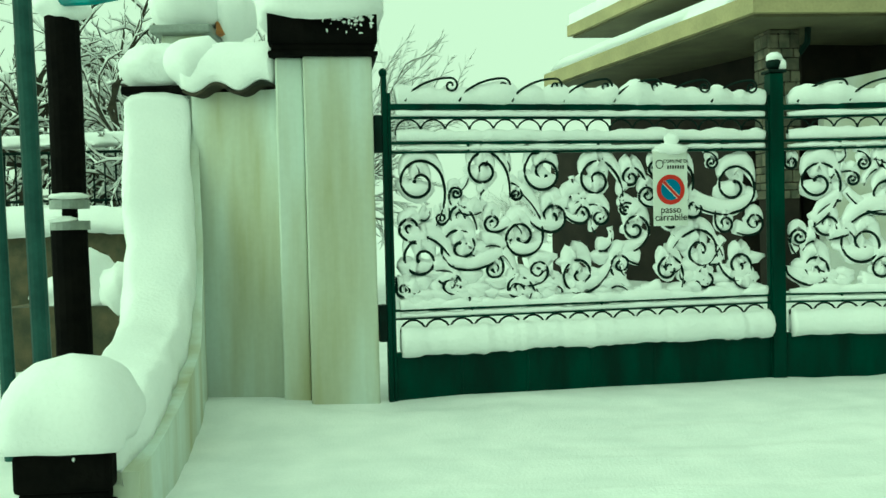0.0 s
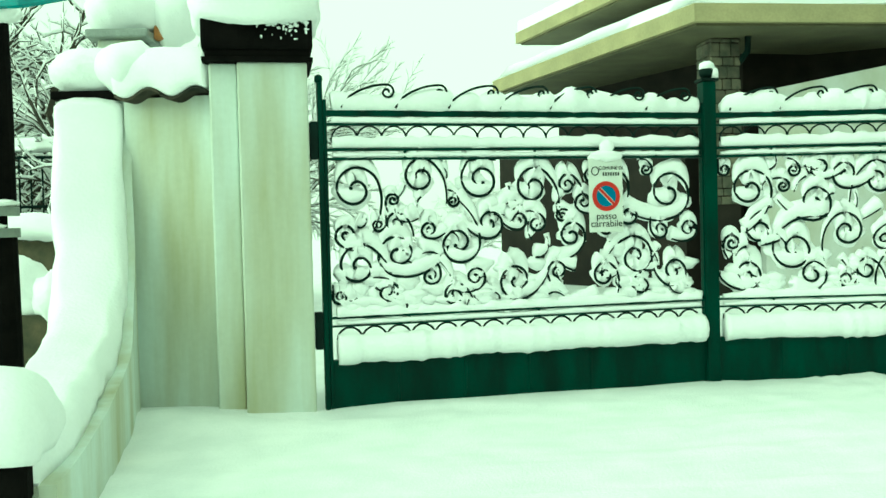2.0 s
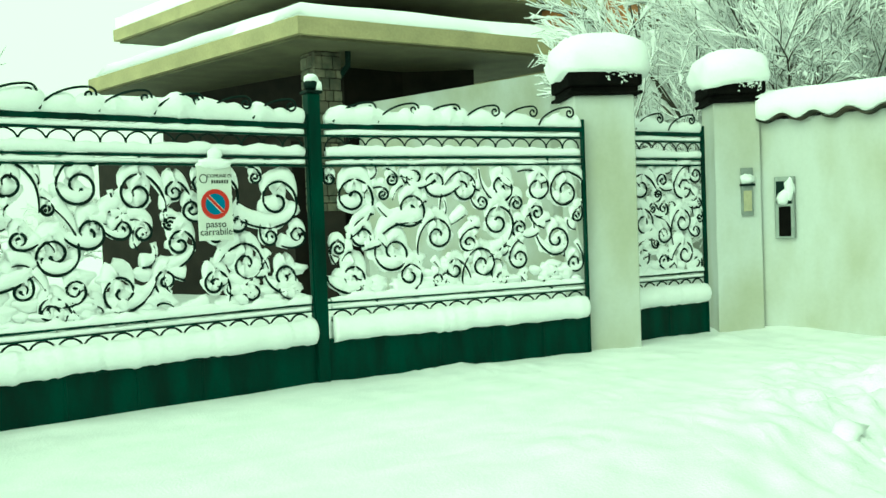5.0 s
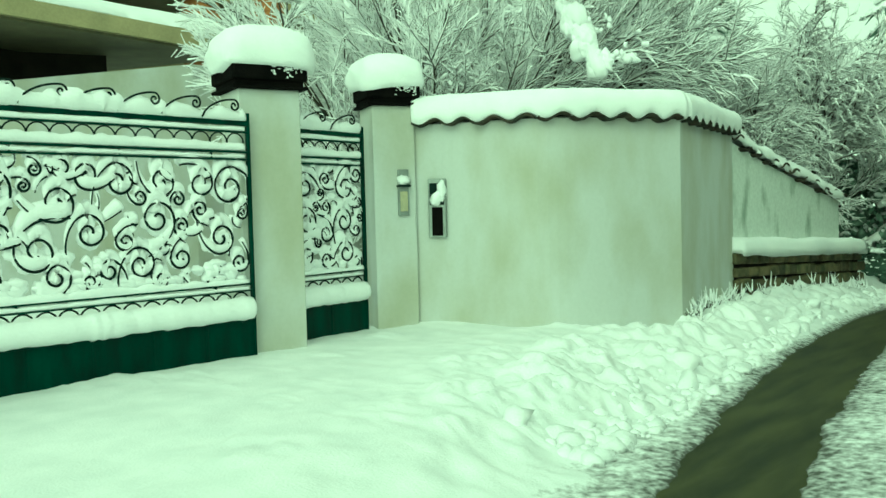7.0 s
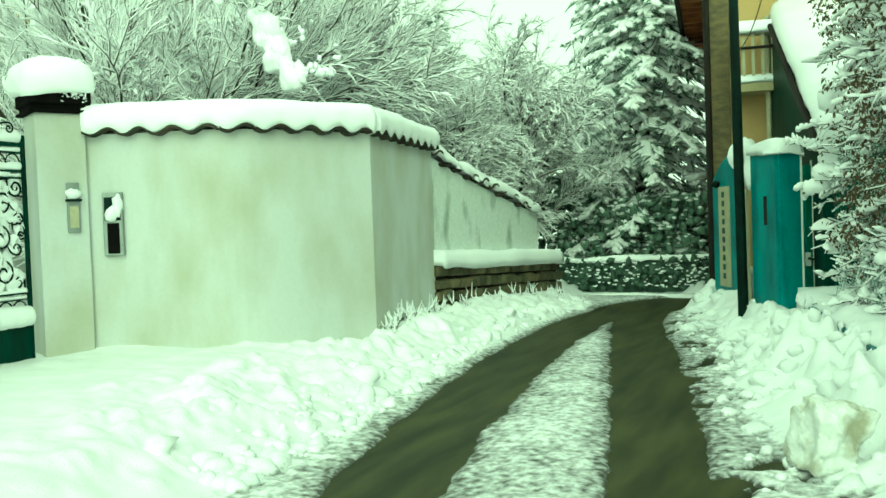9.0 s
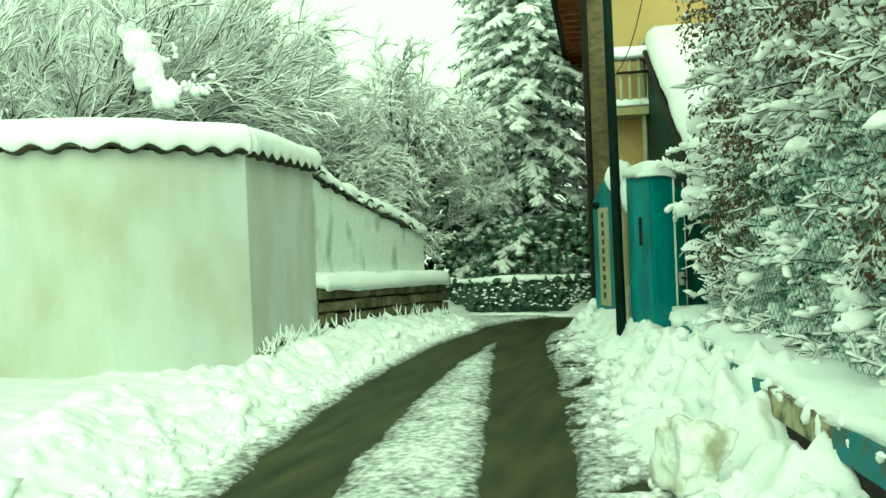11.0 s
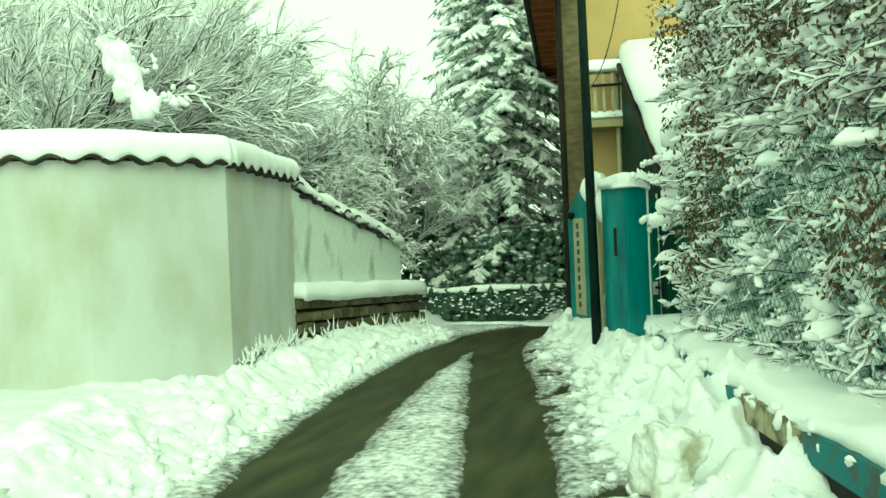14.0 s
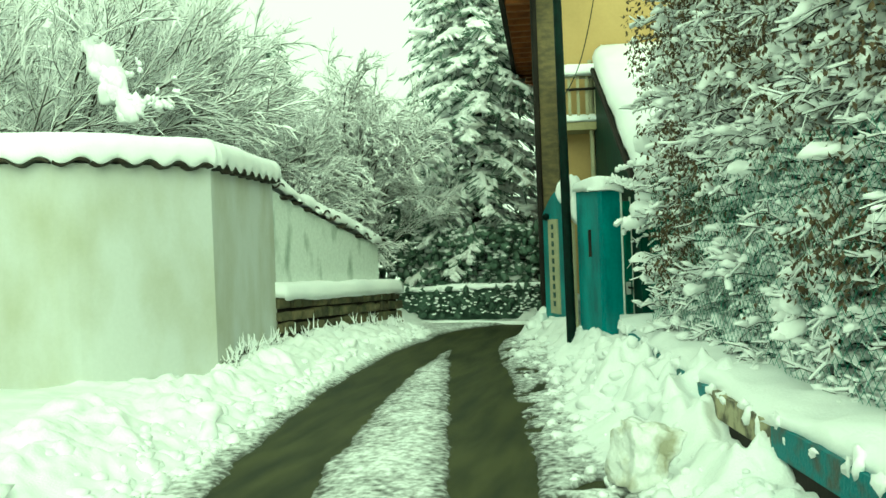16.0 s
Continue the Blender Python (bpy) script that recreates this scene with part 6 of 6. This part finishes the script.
# ---- low rubble wall: stones one by one
r = random.Random(6)
for row in range(4):
    u = 0.0
    while u < 3.4:
        w = r.uniform(0.09, 0.32)
        s = min(1, (u + w / 2) / 3.48)
        p, q = Vector((9.9 + 3.45 * u / 3.48, 4.38 - 0.46 * u / 3.48, 0)), None
        a = Acc()
        zt = 0.80 - 0.14 * s
        z0 = zt - 0.15 * (row + 1)
        a.bevel_box((0, -0.045 + r.uniform(-0.012, 0.012), z0 + 0.012), (w - 0.012 - r.uniform(0, 0.02), 0.08, z0 + 0.15 - r.uniform(0, 0.035)), 0.022, pose(p.x, p.y, 0, 0, 0, -7.6) @ pose(0, 0.02, 0))
        part("stone", a, RUBBLE, wall_3)
        u += w

# ---- snow-dusted grass at the foot of the walls
gr, gs = Acc(), Acc()
rg = np.random.RandomState(8)
base = []
for _ in range(28):
    k = rg.uniform(0, 1)
    if rg.uniform() < 0.45:
        q = np.array([7.75 + 2.2 * k, 3.95 + 0.4 * k])
    else:
        q = np.array([10.0 + 3.2 * k, 4.25 - 0.43 * k])
    base += [q + rg.normal(0, 0.05, 2) for _ in range(rg.randint(4, 11))]
base = np.array(base)
z0 = height(base[:, 0], base[:, 1] - 0.05)
tipv = np.c_[rg.normal(0, 0.05, (len(base), 2)), rg.uniform(0.04, 0.2, len(base))]
p0 = np.c_[base, z0]
gr.prisms(p0, p0 + tipv, np.full(len(base), 0.004), np.full(len(base), 0.001), 3)
gs.prisms(p0 + tipv * 0.3, p0 + tipv * 1.02, rg.uniform(0.006, 0.014, len(base)), np.full(len(base), 0.003), 4)
stuff("grass_blades", gr, BARK, "withered grass blades poking from the bank", "grass")
stuff("grass_snow", gs, SNOW, "snow frozen on the grass blades", "snow")


# ---- behind the wing wall: poles, a black standpipe, a railing on a low wall
for k, (x, y, rad, lean) in enumerate(((-2.115, 4.25, 0.042, 0.020), (-2.255, 4.2, 0.034, 0.022))):
    sp = thing("sign_pole", "grey-green steel tube of a road sign, slightly leaning", "pole", (x, y, 0), group="sign poles")
    a = Acc()
    a.tube([(x + 0.0, y, 0.0), (x - lean * 1.5, y, 1.5), (x - lean * 3.2, y, 3.2)], rad, 12)
    part("tube", a, GREYGREEN, sp)

stand = thing("lamp_post", "thick black post with a grey clamp collar and snow on top", "post", (-2.72, 6.05, 0))
for z0, z1, r0 in ((0.0, 1.40, 0.115), (1.56, 2.80, 0.108)):
    a = Acc()
    a.tube([(-2.72, 6.05, z0), (-2.72, 6.05, (z0 + z1) / 2), (-2.73, 6.05, z1)], r0, 16)
    part("tube", a, BLACK, stand)
a = Acc()
a.tube([(-2.72, 6.05, 1.38), (-2.72, 6.05, 1.58)], 0.05, 12)
part("neck", a, BLACK, stand)
for z in (1.41, 1.55):
    a = Acc()
    a.tube([(-2.72, 6.05, z - 0.03), (-2.72, 6.05, z + 0.03)], 0.125, 16)
    part("collar", a, GREY, stand, "grey clamp collar")
a = Acc()
a.blobs([(-2.73, 6.05, 2.84), (-2.7, 6.0, 1.6), (-2.74, 5.98, 1.45)], [(0.17, 0.15, 0.09), (0.13, 0.12, 0.025), (0.11, 0.1, 0.025)], 0.12, 3)
stuff("post_snow", a, SNOW, "cap of snow on the black post", "snow")
rs_ = thing("road_sign", "underside of a round teal road sign over the wall", "sign", (-2.25, 5.7, 2.85))
a = Acc()
a.tube([(-2.7, 5.95, 2.86), (-2.4, 5.75, 2.83), (-2.05, 5.65, 2.84)], [0.03, 0.045, 0.03], 8)
part("plate", a, TEAL, rs_)

# tall pier behind, snow piled on its ledge
bp = thing("stone_pier", "pier behind the wall with a dark ledge under snow", "pillar", (-2.35, 7.75, 0))
a = Acc()
a.bevel_box((-2.55, 7.6, 0), (-2.2, 7.95, 2.98), 0.015)
part("shaft", a, PLASTER, bp)
a = Acc()
a.bevel_box((-2.62, 7.5, 2.98), (-2.12, 8.05, 3.05), 0.015)
part("ledge", a, GREY, bp, "dark metal ledge")
a = Acc()
a.blobs([(-2.38, 7.75, 3.22), (-2.0, 7.85, 3.2)], [(0.3, 0.28, 0.22), (0.18, 0.2, 0.24)], 0.12, 3)
stuff("pier_snow", a, SNOW, "mound of snow on the rear pier", "snow")
a = Acc()
a.bevel_box((-2.12, 7.7, 3.0), (-2.02, 7.8, 3.12), 0.01)
tagged(part("brick", a, BRICK), "small brown brick showing under snow", "brick")

# far low wall with railing
fw = thing("wall_far", "low garden wall carrying a black iron railing", "wall", (-4.4, 9.4, 0), "structure")
a = Acc()
a.box((-9.0, 9.0, -0.1), (-2.6, 9.35, 1.38))
part("wall_face", a, RUBBLE, fw)
a = Acc()
ribbon(a, straight([(-9, 9.15, 1.38), (-2.6, 9.15, 1.38)], 0.07), snow_profile(-0.24, 0.24, 0.24), 0.07, 2)
a.blobs([(-3.0, 7.1, 0.95), (-2.7, 7.0, 0.9), (-3.3, 7.2, 0.85)], [(0.25, 0.2, 0.25), (0.2, 0.2, 0.2), (0.25, 0.25, 0.2)], 0.15, 3)
stuff("far_wall_snow", a, SNOW, "snow on the far garden wall", "snow")
a = Acc()
a.box((-3.6, 6.9, 0), (-2.5, 7.3, 0.8))
tagged(part("planter", a, RUBBLE), "dark stone planter heaped with snow", "planter")
rail = thing("railing", "black iron railing with upright bars and curled ends", "railing", (-4.4, 10.2, 0))
for z in (2.36, 2.26, 1.72):
    a = Acc()
    a.tube([(-9, 10.2, z), (-2.9, 10.2, z)], 0.018, 6)
    part("rail", a, IRON, rail)
for k in range(48):
    a = Acc()
    x = -8.9 + 0.125 * k
    a.tube([(x, 10.2, 1.4), (x, 10.2, 2.26)], 0.011, 5)
    part("bar", a, IRON, rail)
a = Acc()
ribbon(a, straight([(-9, 10.2, 2.38), (-2.9, 10.2, 2.38)], 0.06), snow_profile(-0.05, 0.05, 0.09), 0.04, 7)
stuff("railing_snow", a, SNOW, "thin snow on the railing", "snow")
a = Acc()
a.box((-9.0, 10.05, -0.1), (-2.6, 10.35, 1.4))
tagged(part("wall_plinth", a, PLASTER), "plinth under the railing", "wall", kind="structure")
